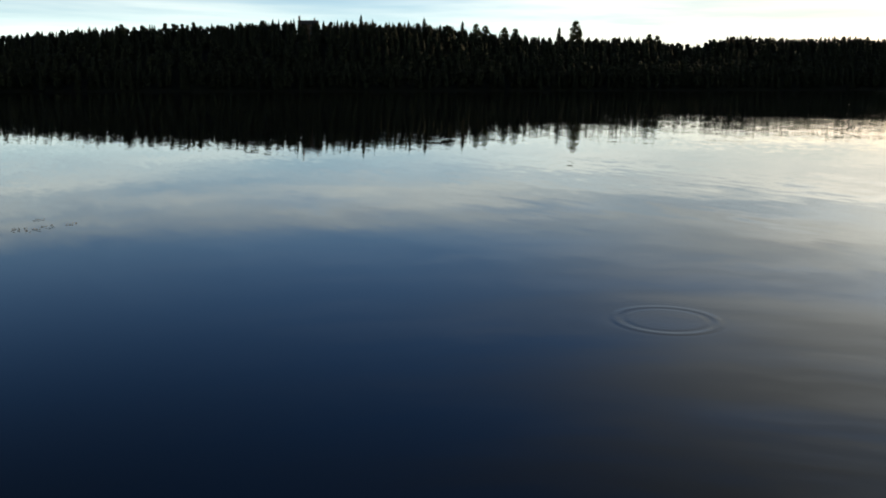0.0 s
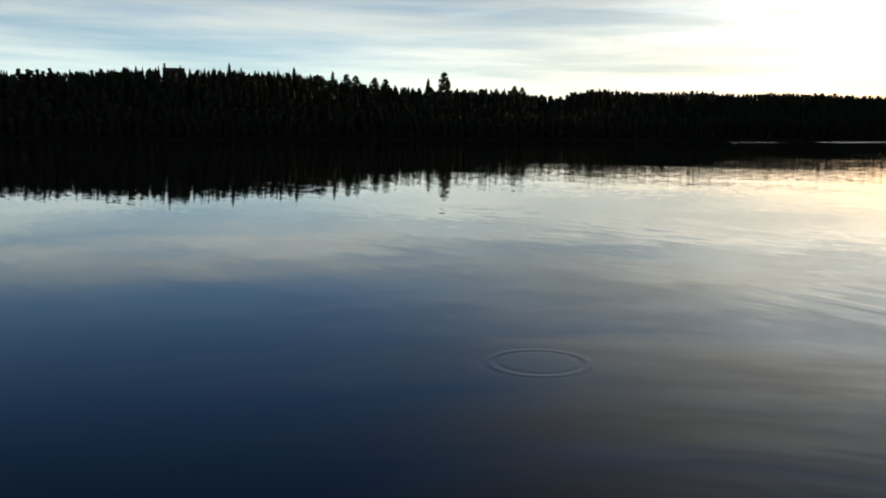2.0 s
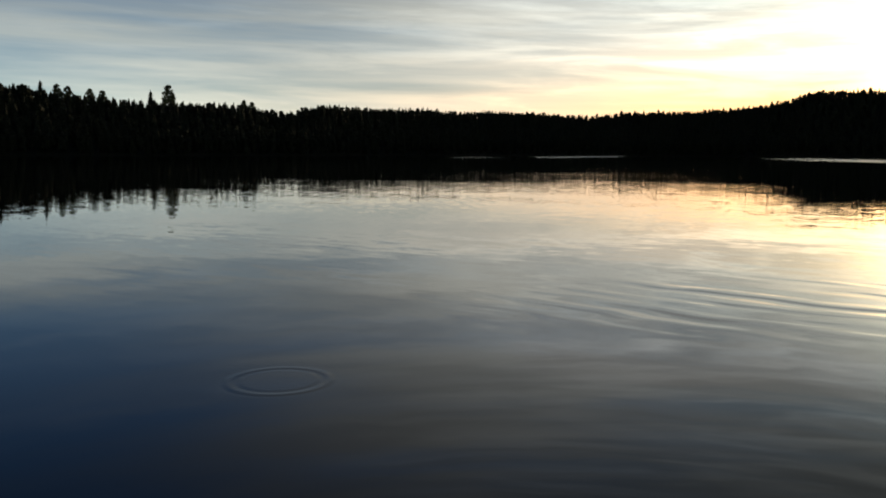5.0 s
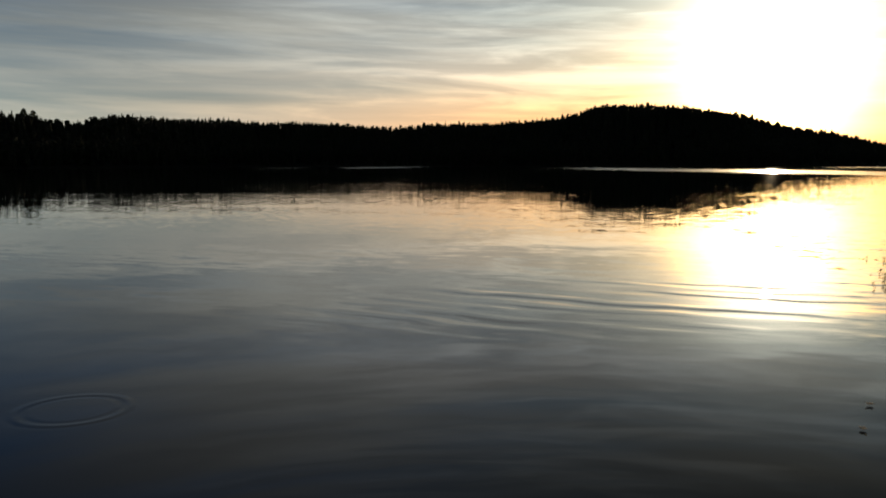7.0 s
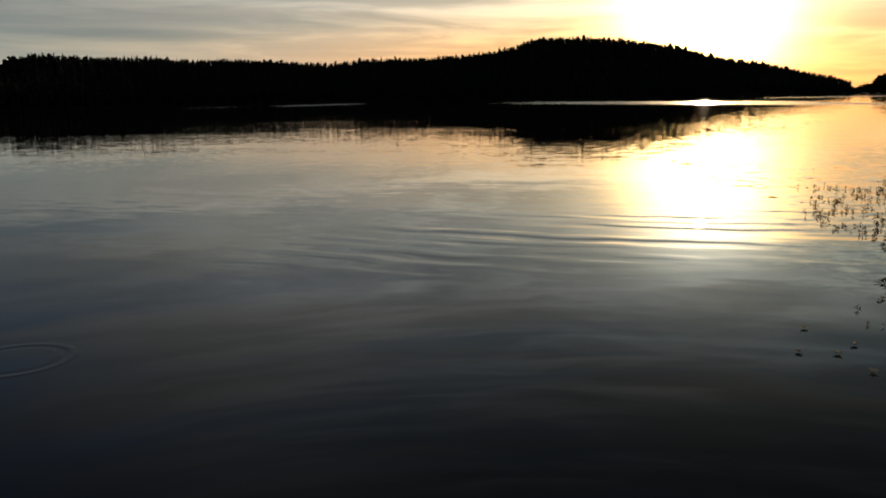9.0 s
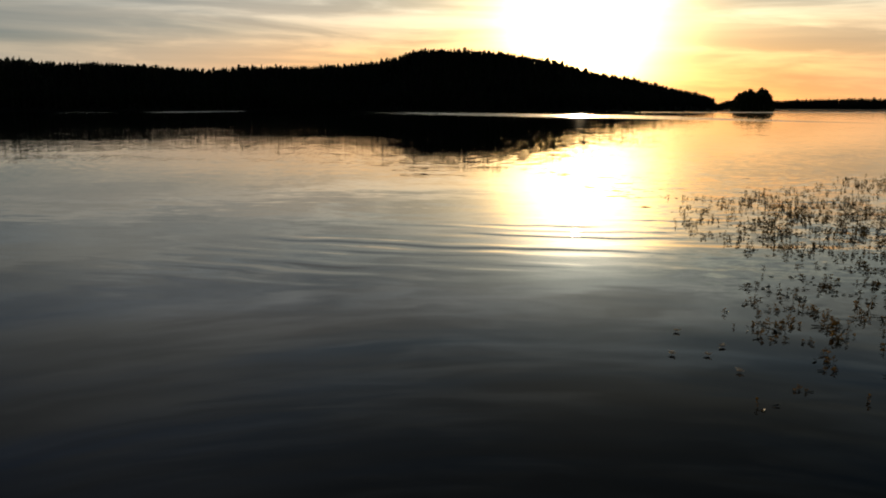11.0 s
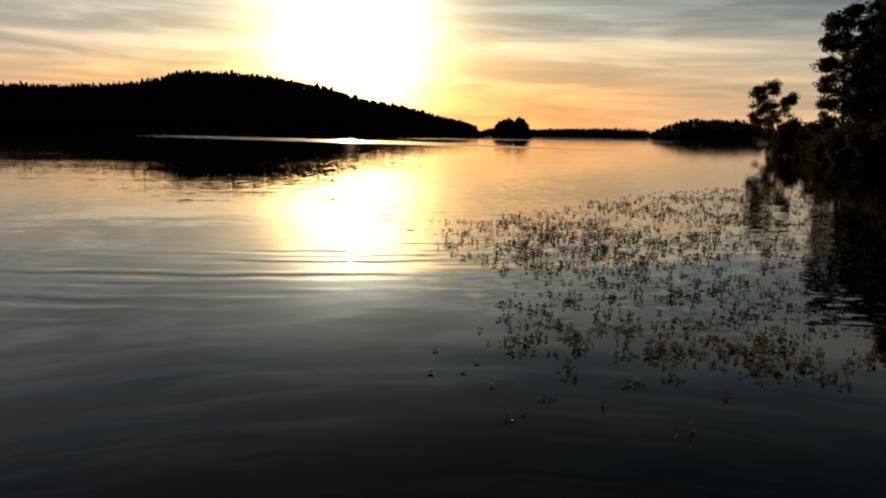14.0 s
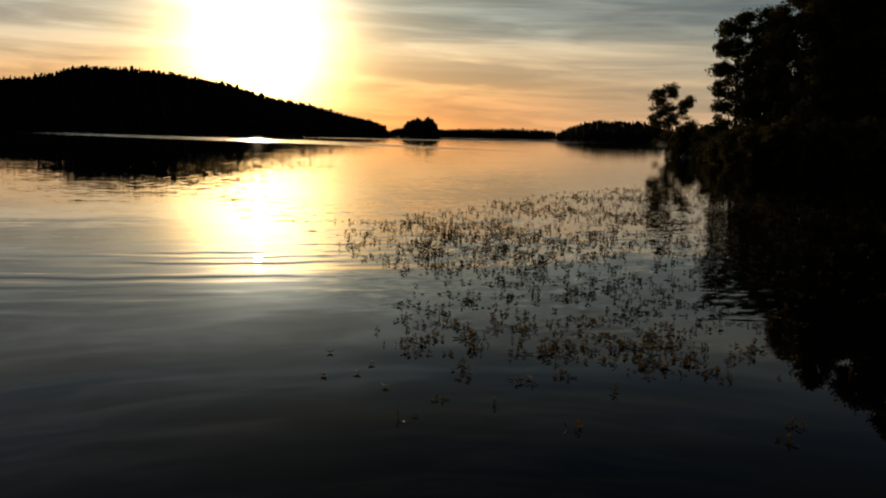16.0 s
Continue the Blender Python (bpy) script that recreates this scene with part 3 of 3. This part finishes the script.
# trees that rise above the skyline
tall = tree("aspen_tree", "tall round-crowned aspen above the forest edge", "tree", "tall trees on the skyline",
            leafy_shape(rng, 24, 4.2, 170, 0.35, 22, (0.9, 1.5)), stem_shape(24, 0.28, 0.4), M_BIRCH, M_BARK)
stand(tall, -40.55, 540, None, 0, 0.93)
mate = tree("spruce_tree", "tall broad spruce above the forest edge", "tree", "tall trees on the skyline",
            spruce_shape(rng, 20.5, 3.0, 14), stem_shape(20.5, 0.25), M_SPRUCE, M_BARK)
stand(mate, -41.62, 540, None, 0, 0.97)
copy_at(tall, -45.15, 530, None, 80, 0.75)
copy_at(tall, -44.45, 531, None, 200, 0.74)
copy_at(tall, -46.4, 528, None, 130, 0.73)
copy_at(tall, -47.0, 526, None, 30, 0.72)
copy_at(mate, -47.9, 524, None, 30, 0.88)
copy_at(mate, -54.5, 514, None, 70, 0.84)
copy_at(mate, -50.4, 516, None, 10, 0.82)
copy_at(tall, -35.9, 560, None, 55, 0.66)
copy_at(tall, -35.4, 561, None, 155, 0.64)


# ---- house on the hill ----
def box(s, x0, x1, y0, y1, z0, z1):
    v = [(x, y, z) for z in (z0, z1) for y in (y0, y1) for x in (x0, x1)]
    s.add(v, [(0, 2, 3, 1), (4, 5, 7, 6), (0, 1, 5, 4), (1, 3, 7, 5), (3, 2, 6, 7), (2, 0, 4, 6)])


def one_box(*lim):
    s = Shape()
    box(s, *lim)
    return s


def build_house():
    p = at(HOUSE_AZ, HOUSE_R)
    base = ground_z(p.x, p.y) - 0.5
    tall_ = 39.9 - base
    root = tagged(new("house"), "dark timber lodge with two chimneys on the wooded hilltop", "house")
    wall = Shape()
    box(wall, -5.4, 5.4, -4, 4, 0, tall_ - 2.4)
    wall.add([(-5.4, -4, tall_ - 2.4), (-5.4, 4, tall_ - 2.4), (-5.4, 0, tall_ - 0.35), (5.4, -4, tall_ - 2.4), (5.4, 4, tall_ - 2.4), (5.4, 0, tall_ - 0.35)],
             [(0, 1, 2), (3, 5, 4)])
    part("wall", wall, M_WALL, root)
    roof = Shape()
    for s_ in (-1, 1):
        roof.add([(-6, s_ * 4.7, tall_ - 2.75), (6, s_ * 4.7, tall_ - 2.75), (6, 0, tall_ - 0.2), (-6, 0, tall_ - 0.2),
                  (-6, s_ * 4.7, tall_ - 2.5), (6, s_ * 4.7, tall_ - 2.5), (6, 0, tall_ + 0.05), (-6, 0, tall_ + 0.05)],
                 [(0, 1, 2, 3), (7, 6, 5, 4), (0, 4, 5, 1), (1, 5, 6, 2), (0, 3, 7, 4)])
    roof_ob = part("roof", roof, M_ROOF, root, "dark felt roof")
    for x, w_, up in ((-4.9, 1.1, 2.3), (3.6, 0.8, 1.2)):
        ch = Shape()
        box(ch, x - w_ / 2, x + w_ / 2, -0.45, 0.45, tall_ - 0.6, tall_ + up - 0.2)
        box(ch, x - w_ / 2 - 0.1, x + w_ / 2 + 0.1, -0.55, 0.55, tall_ + up - 0.2, tall_ + up)
        part("chimney", ch, M_BRICK, roof_ob, "brick chimney")
    for level in range(3):
        for x in (-3.6, -1.2, 1.2, 3.6):
            z = tall_ - 5.0 - level * 3.2
            win = part("window", one_box(x - 0.6, x + 0.6, -4.08, -4.0, z, z + 1.4), M_ROOF, root)
            part("pane", one_box(x - 0.5, x + 0.5, -4.1, -4.083, z + 0.1, z + 1.3), M_GLASS, win)
    root.matrix_basis = pose(p.x, p.y, base, 0, 0, -HOUSE_AZ)


build_house()


# ---- islet ----
ISLE_AZ, ISLE_R = 21.8, 573.0


def build_islet():
    bm = bmesh.new()
    rows = []
    for k in range(7):
        q = k / 6
        row = []
        for i in range(28):
            a = 2 * math.pi * i / 28
            wob = 1 + 0.12 * math.sin(3 * a + 1) + 0.07 * math.sin(7 * a)
            row.append(bm.verts.new((math.cos(a) * 14.2 * wob * (1 - q * 0.97), math.sin(a) * 9 * wob * (1 - q * 0.97),
                                     -0.7 + 1.6 * math.sin(q * math.pi / 2) + 0.12 * math.sin(5 * a + 9 * q))))
        rows.append(row)
    for a, b in zip(rows, rows[1:]):
        for i in range(28):
            bm.faces.new((a[i], a[(i + 1) % 28], b[(i + 1) % 28], b[i]))
    bm.faces.new(rows[-1])
    me = bpy.data.meshes.new("islet")
    bm.to_mesh(me)
    me.materials.append(M_SOIL)
    ob = new("islet", me)
    p = at(ISLE_AZ, ISLE_R)
    ob.matrix_basis = pose(p.x, p.y, 0, 0, 0, -ISLE_AZ)
    tagged(ob, "small low wooded islet in the lake", "islet", kind="structure")
    isle_pine = tree("pine_tree", "round-topped pine on the islet", "tree", "trees on the islet",
                     leafy_shape(rng, 10.5, 2.9, 95, 0.12, 26, (0.8, 1.3)), stem_shape(10.5, 0.18, 0.3), M_PINE, M_BARK)
    isle_birch = tree("birch_tree", "bushy birch low on the islet shore", "tree", "trees on the islet",
                      leafy_shape(rng, 7.0, 2.7, 60, 0.05, 26, (0.8, 1.3)), stem_shape(7.0, 0.13, -0.3), M_BIRCH, M_PALEBARK)
    spots = [(-8.2, 0, 0.86, 0), (-5.0, 1.5, 0.95, 0), (-2.2, 0, 1.06, 0), (0.5, 1.0, 0.92, 0), (3.0, 0.5, 0.98, 0), (5.4, 0, 1.10, 0), (7.6, 1.0, 0.97, 0),
             (-10.6, 0.5, 0.75, 1), (-7, -3, 0.8, 1), (-3.6, -4, 0.85, 1), (0, -4.2, 0.9, 1), (3.4, -4, 0.85, 1), (6.6, -3.2, 0.9, 1), (9.6, 0.2, 0.95, 1),
             (-12.4, 0, 0.42, 1), (11.4, 0, 0.55, 1)]
    first = set()
    for x, y, s_, kind in ((x, y, s_ * 1.2, k) for x, y, s_, k in spots):
        src = (isle_pine, isle_birch)[kind]
        q = ob.matrix_basis @ Vector((x, y, 0))
        m = pose(q.x, q.y, 0.55, 0, 0, x * 57)
        if kind not in first:
            src.matrix_basis = m
            src.scale = (s_, s_, s_)
            first.add(kind)
        else:
            c_ = copy_thing(src, m)
            c_.scale = (s_, s_, s_)


build_islet()


# ---- near shore: leafy trees and stones ----
def near_crown(r, h, width, tufts, leaves, low=0.12, size=(0.5, 1.0), lobes=()):
    """Crown of small leaves in loose clusters round the ends of the limbs; lobes: main clusters (x, z, radius), else an oval."""
    s = Shape()
    cs, ss = [], []
    for i in range(tufts):
        if lobes:
            x, z, q = lobes[i % len(lobes)]
            d = r.normal(size=3)
            d *= q * r.uniform(0.3, 1.15) / np.linalg.norm(d)
            cs.append((x + d[0], d[1] + r.normal(0, 0.5), z + d[2]))
            ss.append(r.uniform(*size))
            continue
        k = r.uniform(low, 1.0)
        girth = width * math.sin(math.pi * min(1.0, (k - low) / (1 - low) * 0.86 + 0.13)) ** 0.6
        a, q = r.uniform(0, 6.28), girth * math.sqrt(r.uniform(0.15, 1.1))
        cs.append((math.cos(a) * q, math.sin(a) * q, h * k - 0.4))
        ss.append(r.uniform(*size))
    n = tufts * leaves
    c_ = np.repeat(np.array(cs), leaves, 0)
    sz_ = np.repeat(np.array(ss), leaves)[:, None]
    d = r.normal(size=(n, 3))
    d /= np.linalg.norm(d, axis=1, keepdims=True)
    p = c_ + d * sz_ * (r.uniform(0, 1, (n, 1)) ** 0.5) * np.array([1, 1, 0.75])
    u = r.normal(size=(n, 3))
    u /= np.linalg.norm(u, axis=1, keepdims=True)
    v = np.cross(u, d)
    v /= np.linalg.norm(v, axis=1, keepdims=True) + 1e-6
    a = r.uniform(0.07, 0.15, (n, 1))
    quad = np.stack([p - u * a, p + v * a * 0.65, p + u * a, p - v * a * 0.65], 1).reshape(-1, 3)
    s.v.append(quad)
    s.f = [(4 * i, 4 * i + 1, 4 * i + 2, 4 * i + 3) for i in range(n)]
    s.n = len(quad)
    return s, cs


def near_stem(r, h, base, ends, lean):
    s = Shape()
    mid = [(0, 0, -0.8), (lean * 0.2, 0.1, h * 0.25), (lean * 0.6, -0.1, h * 0.55), (lean, 0, h * 0.92)]
    tube(s, mid, [base, base * 0.8, base * 0.5, base * 0.12], 7)
    for e in ends[::2]:
        z0 = max(h * 0.12, e[2] - r.uniform(0.8, 2.2))
        k = z0 / h
        x0 = lean * k
        tube(s, [(x0, 0, z0), ((x0 + e[0]) * 0.5, e[1] * 0.5, (z0 + e[2]) * 0.5 + 0.2), e], [base * 0.3 * (1.1 - k), base * 0.2 * (1.1 - k), 0.012], 4)
    return s


shore_rng = np.random.default_rng(31)


def near_tree(name, label, h, width, tufts, leaves, base, lean, group, low=0.12, size=(0.5, 1.0), bark=None, lobes=()):
    crown, ends = near_crown(shore_rng, h, width, tufts, leaves, low, size, lobes)
    return tree(name, label, "tree", group, crown, near_stem(shore_rng, h, base, ends, lean), M_LEAF, bark or M_BARK)


GROUP = "trees on the near shore"
BIRCH_LOBES = ((-1.55, 7.4, 1.0), (0.15, 7.9, 0.8), (2.2, 6.3, 0.8), (-0.8, 5.5, 1.4), (0.95, 4.9, 1.4), (-1.7, 4.0, 0.9), (0.15, 3.1, 1.5),
               (1.7, 2.2, 1.3), (0.0, 1.3, 1.4))
ALDER_LOBES = ((-1.4, 11.2, 0.85), (0.3, 12.2, 0.65), (-0.1, 11.1, 1.0), (-1.5, 9.5, 0.55), (-0.4, 9.5, 1.1), (-1.5, 7.6, 0.75), (-0.4, 7.4, 1.3),
               (-1.5, 5.8, 0.85), (0.0, 5.2, 1.5), (-1.3, 4.1, 0.55), (-0.4, 2.8, 1.5), (-1.7, 2.0, 0.8), (0.9, 8.6, 1.2), (1.0, 6.4, 1.3),
               (1.0, 4.0, 1.4), (0.6, 1.5, 1.4))
small_tree = near_tree("birch_tree", "slender young birch with loose leaf clusters by the water", 8.3, 2.4, 126, 130, 0.10, 0.3,
                       "young trees at the point", 0.0, (0.45, 0.95), M_PALEBARK, BIRCH_LOBES)
stand(small_tree, 38.05, 122, None, -38.05)
bush = near_tree("willow_bush", "low rounded dark willow bush on the shore", 3.6, 2.3, 56, 120, 0.07, 0.2, "bushes on the shore", 0.05, (0.4, 0.8))
stand(bush, 39.5, 111)
tree_a = near_tree("alder_tree", "dark full-leaved alder leaning over the water", 12.2, 2.0, 176, 120, 0.20, -0.3, GROUP, 0.04, (0.45, 0.9), None, ALDER_LOBES)
stand(tree_a, 42.2, 85, None, -42.2)
tree_b = near_tree("birch_tree", "tall dark birch with a broad ragged crown", 15.0, 3.4, 240, 130, 0.24, 0.5, GROUP, 0.05, (0.5, 1.1))
stand(tree_b, 46.2, 78, None, 40)
tree_c = near_tree("birch_tree", "tall slim dark birch in the shore wood", 16.5, 2.9, 220, 130, 0.22, -0.4, GROUP, 0.06, (0.5, 1.0))
stand(tree_c, 47.8, 74)
for az, r, k, turn, size in ((48.9, 80, 1, 100, 1.0), (50.6, 74, 1, 220, 1.15), (52.6, 70, 2, 60, 1.1), (55.5, 68, 1, 300, 1.0), (59, 64, 2, 170, 0.95),
                             (43.85, 84, 0, 80, 0.95), (45.0, 93, 0, 300, 1.02), (47.0, 92, 1, 150, 1.0), (48.6, 92, 2, 250, 1.0), (51.5, 88, 1, 20, 1.05),
                             (54, 84, 2, 10, 1.0), (49.8, 98, 1, 330, 1.1), (57.5, 80, 1, 90, 1.0), (43.3, 82, 0, 200, 0.84), (62, 62, 1, 20, 1.0), (66, 60, 2, 80, 0.95)):
    copy_at((tree_a, tree_b, tree_c)[k], az, r, None, turn, size)
for az, r, size in ((40.1, 99.5, 0.5), (40.5, 93, 0.5), (40.9, 87.5, 0.55), (41.3, 82.5, 0.6), (41.7, 80, 0.75), (42.2, 77.5, 0.9), (43.0, 73.5, 0.95), (43.8, 70.3, 0.85), (44.7, 69, 0.9), (45.6, 68, 1.05), (46.6, 67, 0.85), (47.5, 66, 1.0),
                    (48.5, 65, 0.9), (49.5, 64, 1.0), (50.6, 63, 0.95), (51.8, 61.5, 1.0), (53.2, 60, 1.0), (54.8, 58, 0.95), (38.9, 112, 0.7), (39.7, 110, 1.15), (40.5, 105, 0.8), (57, 55, 0.9)):
    copy_at(bush, az, r, None, az * 47 % 360, size)


def stone(name, size, seed):
    bm = bmesh.new()
    bmesh.ops.create_icosphere(bm, subdivisions=3, radius=1)
    for v in bm.verts:
        k = 1 + 0.25 * noise.fractal(v.co * 1.3 + Vector((seed, 0, 0)), 1.0, 2.0, 3)
        v.co = Vector((v.co.x * size[0], v.co.y * size[1], v.co.z * size[2])) * k
    me = bpy.data.meshes.new(name)
    bm.to_mesh(me)
    me.materials.append(M_STONE)
    me.polygons.foreach_set("use_smooth", [True] * len(me.polygons))
    return new(name, me)


for az, r, size in ((39.12, 104.5, (0.34, 0.3, 0.55)), (39.55, 103.5, (0.3, 0.3, 0.3)), (39.32, 105.2, (0.5, 0.4, 0.22))):
    st = tagged(stone("boulder", size, az), "pale weathered boulder standing in shallow water", "boulder", "boulders at the point")
    st.matrix_world = pose(*at(az, r), 0, 0, az * 31)


# ---- water plants ----
def leaf_blade(s, base, way_, length, width, droop):
    b = Vector(base)
    d = Vector(way_).normalized()
    side = d.cross(Vector((0, 0, 1)))
    side = side.normalized() if side.length > 0.05 else Vector((1, 0, 0))
    m1 = b + d * length * 0.4
    m2 = b + d * length * 0.75 - Vector((0, 0, droop * length * 0.3))
    tip = b + d * length - Vector((0, 0, droop * length))
    up = side.cross(d) * width * 0.18
    s.add([b, m1 + side * width * 0.5, m1 - up, m1 - side * width * 0.5, m2 + side * width * 0.4, m2 - up, m2 - side * width * 0.4, tip],
          [(0, 1, 2), (0, 2, 3), (1, 4, 5, 2), (2, 5, 6, 3), (4, 7, 5), (5, 7, 6)])


def sprig(r, h, leaves):
    """The stem and each leaf of one short leafy spike above the water."""
    lean = r.normal(0, 0.22, 2)
    stem = Shape()
    pts = [(0, 0, -0.12), (lean[0] * h * 0.3, lean[1] * h * 0.3, h * 0.5), (lean[0] * h, lean[1] * h, h)]
    tube(stem, pts, [0.002, 0.002, 0.001], 4)
    out = []
    for i in range(leaves):
        k = 0.12 + 0.88 * (i + r.uniform(0, 0.6)) / leaves
        b = (lean[0] * h * k, lean[1] * h * k, h * k)
        a = i * 2.4 + r.uniform(-0.5, 0.5)
        l = Shape()
        long = r.uniform(0.022, 0.042) * (1.15 - 0.45 * k)
        leaf_blade(l, b, (math.cos(a), math.sin(a), r.uniform(0.1, 0.7) + k * 0.5), long, long * r.uniform(0.55, 0.85), r.uniform(0.0, 0.4))
        out.append(l)
    return stem, out


def floating(r, n, spread=0.12):
    s = Shape()
    for _ in range(n):
        a, q = r.uniform(0, 6.28), r.uniform(0.02, spread)
        leaf_blade(s, (math.cos(a) * q, math.sin(a) * q, 0.005), (math.cos(a + r.normal(0, 0.6)), math.sin(a + r.normal(0, 0.6)), r.uniform(0.02, 0.2)),
                   r.uniform(0.04, 0.085), r.uniform(0.022, 0.04), r.uniform(0.0, 0.05))
    return s


def weed_density(az, r):
    """How thickly the plants stand, by heading and distance."""
    if r > 20:
        edge = np.interp(r, [20, 22, 25, 31, 38], [17.5, 21, 25.5, 30, 35.5])
        d = 0.75 * float(np.interp(az - edge, [0, 2, 6], [0, 0.5, 1]))
        d *= float(np.interp(r, [30, 40], [1, 0]))
    elif r > 9.5:
        edge = np.interp(r, [9.5, 10.5, 12.5, 14.5, 17, 20], [20.0, 20.3, 19.0, 16.5, 17.0, 16.0])
        d = 0.95 * float(np.interp(az - edge, [0, 1.5, 6], [0, 0.45, 1]))
    elif r > 7.6:
        d = float(np.interp(r, [7.6, 8.0, 8.7, 9.2], [0.9, 1.9, 1.9, 0.9])) * float(np.interp(az, [17.5, 20, 24], [0, 0.6, 1]))
    else:
        d = 0.32 * float(np.interp(az, [20, 24], [0, 1])) * float(np.interp(r, [5.2, 7.0], [0.1, 1]))
    return d * float(np.interp(az, [39, 43, 52], [1, 0.35, 0]))


def plant_places():
    out = []
    for _ in range(82000):
        az = rng.uniform(15, 60)
        r = math.sqrt(rng.uniform(5.0 ** 2, 40.0 ** 2))
        p = at(az, r)
        patch = 0.62 + 0.65 * noise.fractal(Vector((p.x * 0.9, p.y * 0.9, 3.0)), 1.0, 2.0, 3)
        patch *= 0.6 + 0.6 * noise.noise(Vector((p.x * 0.23, p.y * 0.23, 8.0)))
        if rng.uniform() < weed_density(az, r) * max(0.0, patch) * 0.34:
            out.append((az, r, p))
    return out


near_kinds = []
for i in range(10):
    root = None
    for j in range(1 + i % 4):
        h = rng.uniform(0.025, 0.065) * (1.0 if j == 0 else 0.7)
        o = rng.normal(0, 0.045, 3) * (1, 1, 0) * (j > 0)
        stem, leaves = sprig(rng, h, int(rng.integers(4, 7)))
        v, f = stem.arrays()
        if root is None:
            root = mesh_object("water_plant", v, f, M_WEED)
            tagged(root, "brownish water plant in short leafy spikes above the shallows", "water plant", "water plants near the bank")
        else:
            s = Shape()
            s.add(v + o, f)
            part("stem", s, M_WEED, root)
        for l in leaves:
            v, f = l.arrays()
            s = Shape()
            s.add(v + o, f)
            part("leaf", s, M_WEED, root)
    for _ in range(i % 3):
        part("floating_leaf", floating(rng, 1), M_PAD_GLINT, root)
    near_kinds.append(root)
far_kinds = []
for i in range(14):
    s = Shape()
    for j in range(1 + i % 3):
        stem, leaves = sprig(rng, rng.uniform(0.02, 0.06), int(rng.integers(5, 8)))
        o = rng.normal(0, 0.05, 3) * (1, 1, 0) * (j > 0)
        for q in (stem, *leaves):
            v, f = q.arrays()
            s.add(v + o, f)
    far_kinds.append(s)
pad_kinds = [floating(rng, 1 + i % 3, 0.2) for i in range(8)]

places = plant_places()
used = set()
all_v, all_f, count = [], [], 0
pads = Shape()
for az, r, p in sorted(places, key=lambda q: q[1]):
    if r < 9.4 and len(used) < 260:
        k = int(rng.integers(10))
        m = pose(p.x, p.y, 0, 0, 0, rng.uniform(0, 360))
        size = rng.uniform(0.6, 1.45)
        if k not in used and len([u for u in used if isinstance(u, int)]) < 10:
            near_kinds[k].matrix_basis = m
            used.add(k)
        else:
            c_ = copy_thing(near_kinds[k], m)
            c_.scale = (size, size, size)
            used.add((az, r))
        continue
    v, f = far_kinds[int(rng.integers(len(far_kinds)))].arrays()
    turn, k = rng.uniform(0, 6.28), rng.uniform(0.7, 1.35)
    c_, s_ = math.cos(turn) * k, math.sin(turn) * k
    all_v.append(np.stack([v[:, 0] * c_ - v[:, 1] * s_ + p.x, v[:, 0] * s_ + v[:, 1] * c_ + p.y, v[:, 2] * k], 1))
    all_f.extend([tuple(i + count for i in g) for g in f])
    count += len(v)
    if rng.uniform() < 0.75:
        v, f = pad_kinds[int(rng.integers(len(pad_kinds)))].arrays()
        pads.add(np.stack([v[:, 0] * c_ - v[:, 1] * s_ + p.x, v[:, 0] * s_ + v[:, 1] * c_ + p.y, v[:, 2] * k], 1), f)
tagged(mesh_object("water_plants", np.concatenate(all_v), all_f, M_WEED),
       "sparse bed of brownish water plants standing in calm water", "water plants", kind="stuff")

tagged(mesh_object("floating_leaves", *pads.arrays(), M_PAD_GLINT), "narrow glossy leaves floating flat among the water plants, paled to imitate glints on the water", "leaves", kind="stuff")

# leaves adrift, and small mats far off to the side
drift = None
for az, r in ((16.9, 6.95), (19.2, 7.0), (21.2, 6.62), (20.1, 7.3), (17.2, 7.7), (31.0, 7.0)):
    p = at(az, r)
    if drift is None:
        blossom = Shape()
        for k in range(6):
            leaf_blade(blossom, (0, 0, 0.004), (math.cos(k * 1.05), math.sin(k * 1.05), 0.55 + 0.3 * (k % 2)), 0.036 + 0.006 * (k % 3), 0.026, 0.1)
        v, f = blossom.arrays()
        drift = tagged(mesh_object("floating_leaf", v, f, M_DRIFT), "fallen leaf adrift on the water", "leaf", "leaves adrift")
        drift.matrix_basis = pose(p.x, p.y, 0.002, 0, 0, 0)
    else:
        copy_thing(drift, pose(p.x, p.y, 0.002, 0, 0, az * 77 % 360))
mat_ob = None
for az, r, size in ((-76.2, 13.4, 1.0), (-75.4, 13.3, 0.8), (-74.4, 13.5, 0.9), (-72.9, 13.7, 0.6), (-75.0, 14.3, 0.7)):
    p = at(az, r)
    if mat_ob is None:
        v, f = floating(rng, 1).arrays()
        mat_ob = tagged(mesh_object("weed_mat", v, f, M_WEED), "small dark mat of floating weed", "weed", "weed mats")
        for _ in range(6):
            part("leaf", floating(rng, 1), M_WEED, mat_ob)
        mat_ob.matrix_basis = pose(p.x, p.y, 0.002, 0, 0, 0)
        mat_ob.scale = (size, size, 1)
    else:
        copy_thing(mat_ob, pose(p.x, p.y, 0.002, 0, 0, az * 77 % 360)).scale = (size, size, 1)
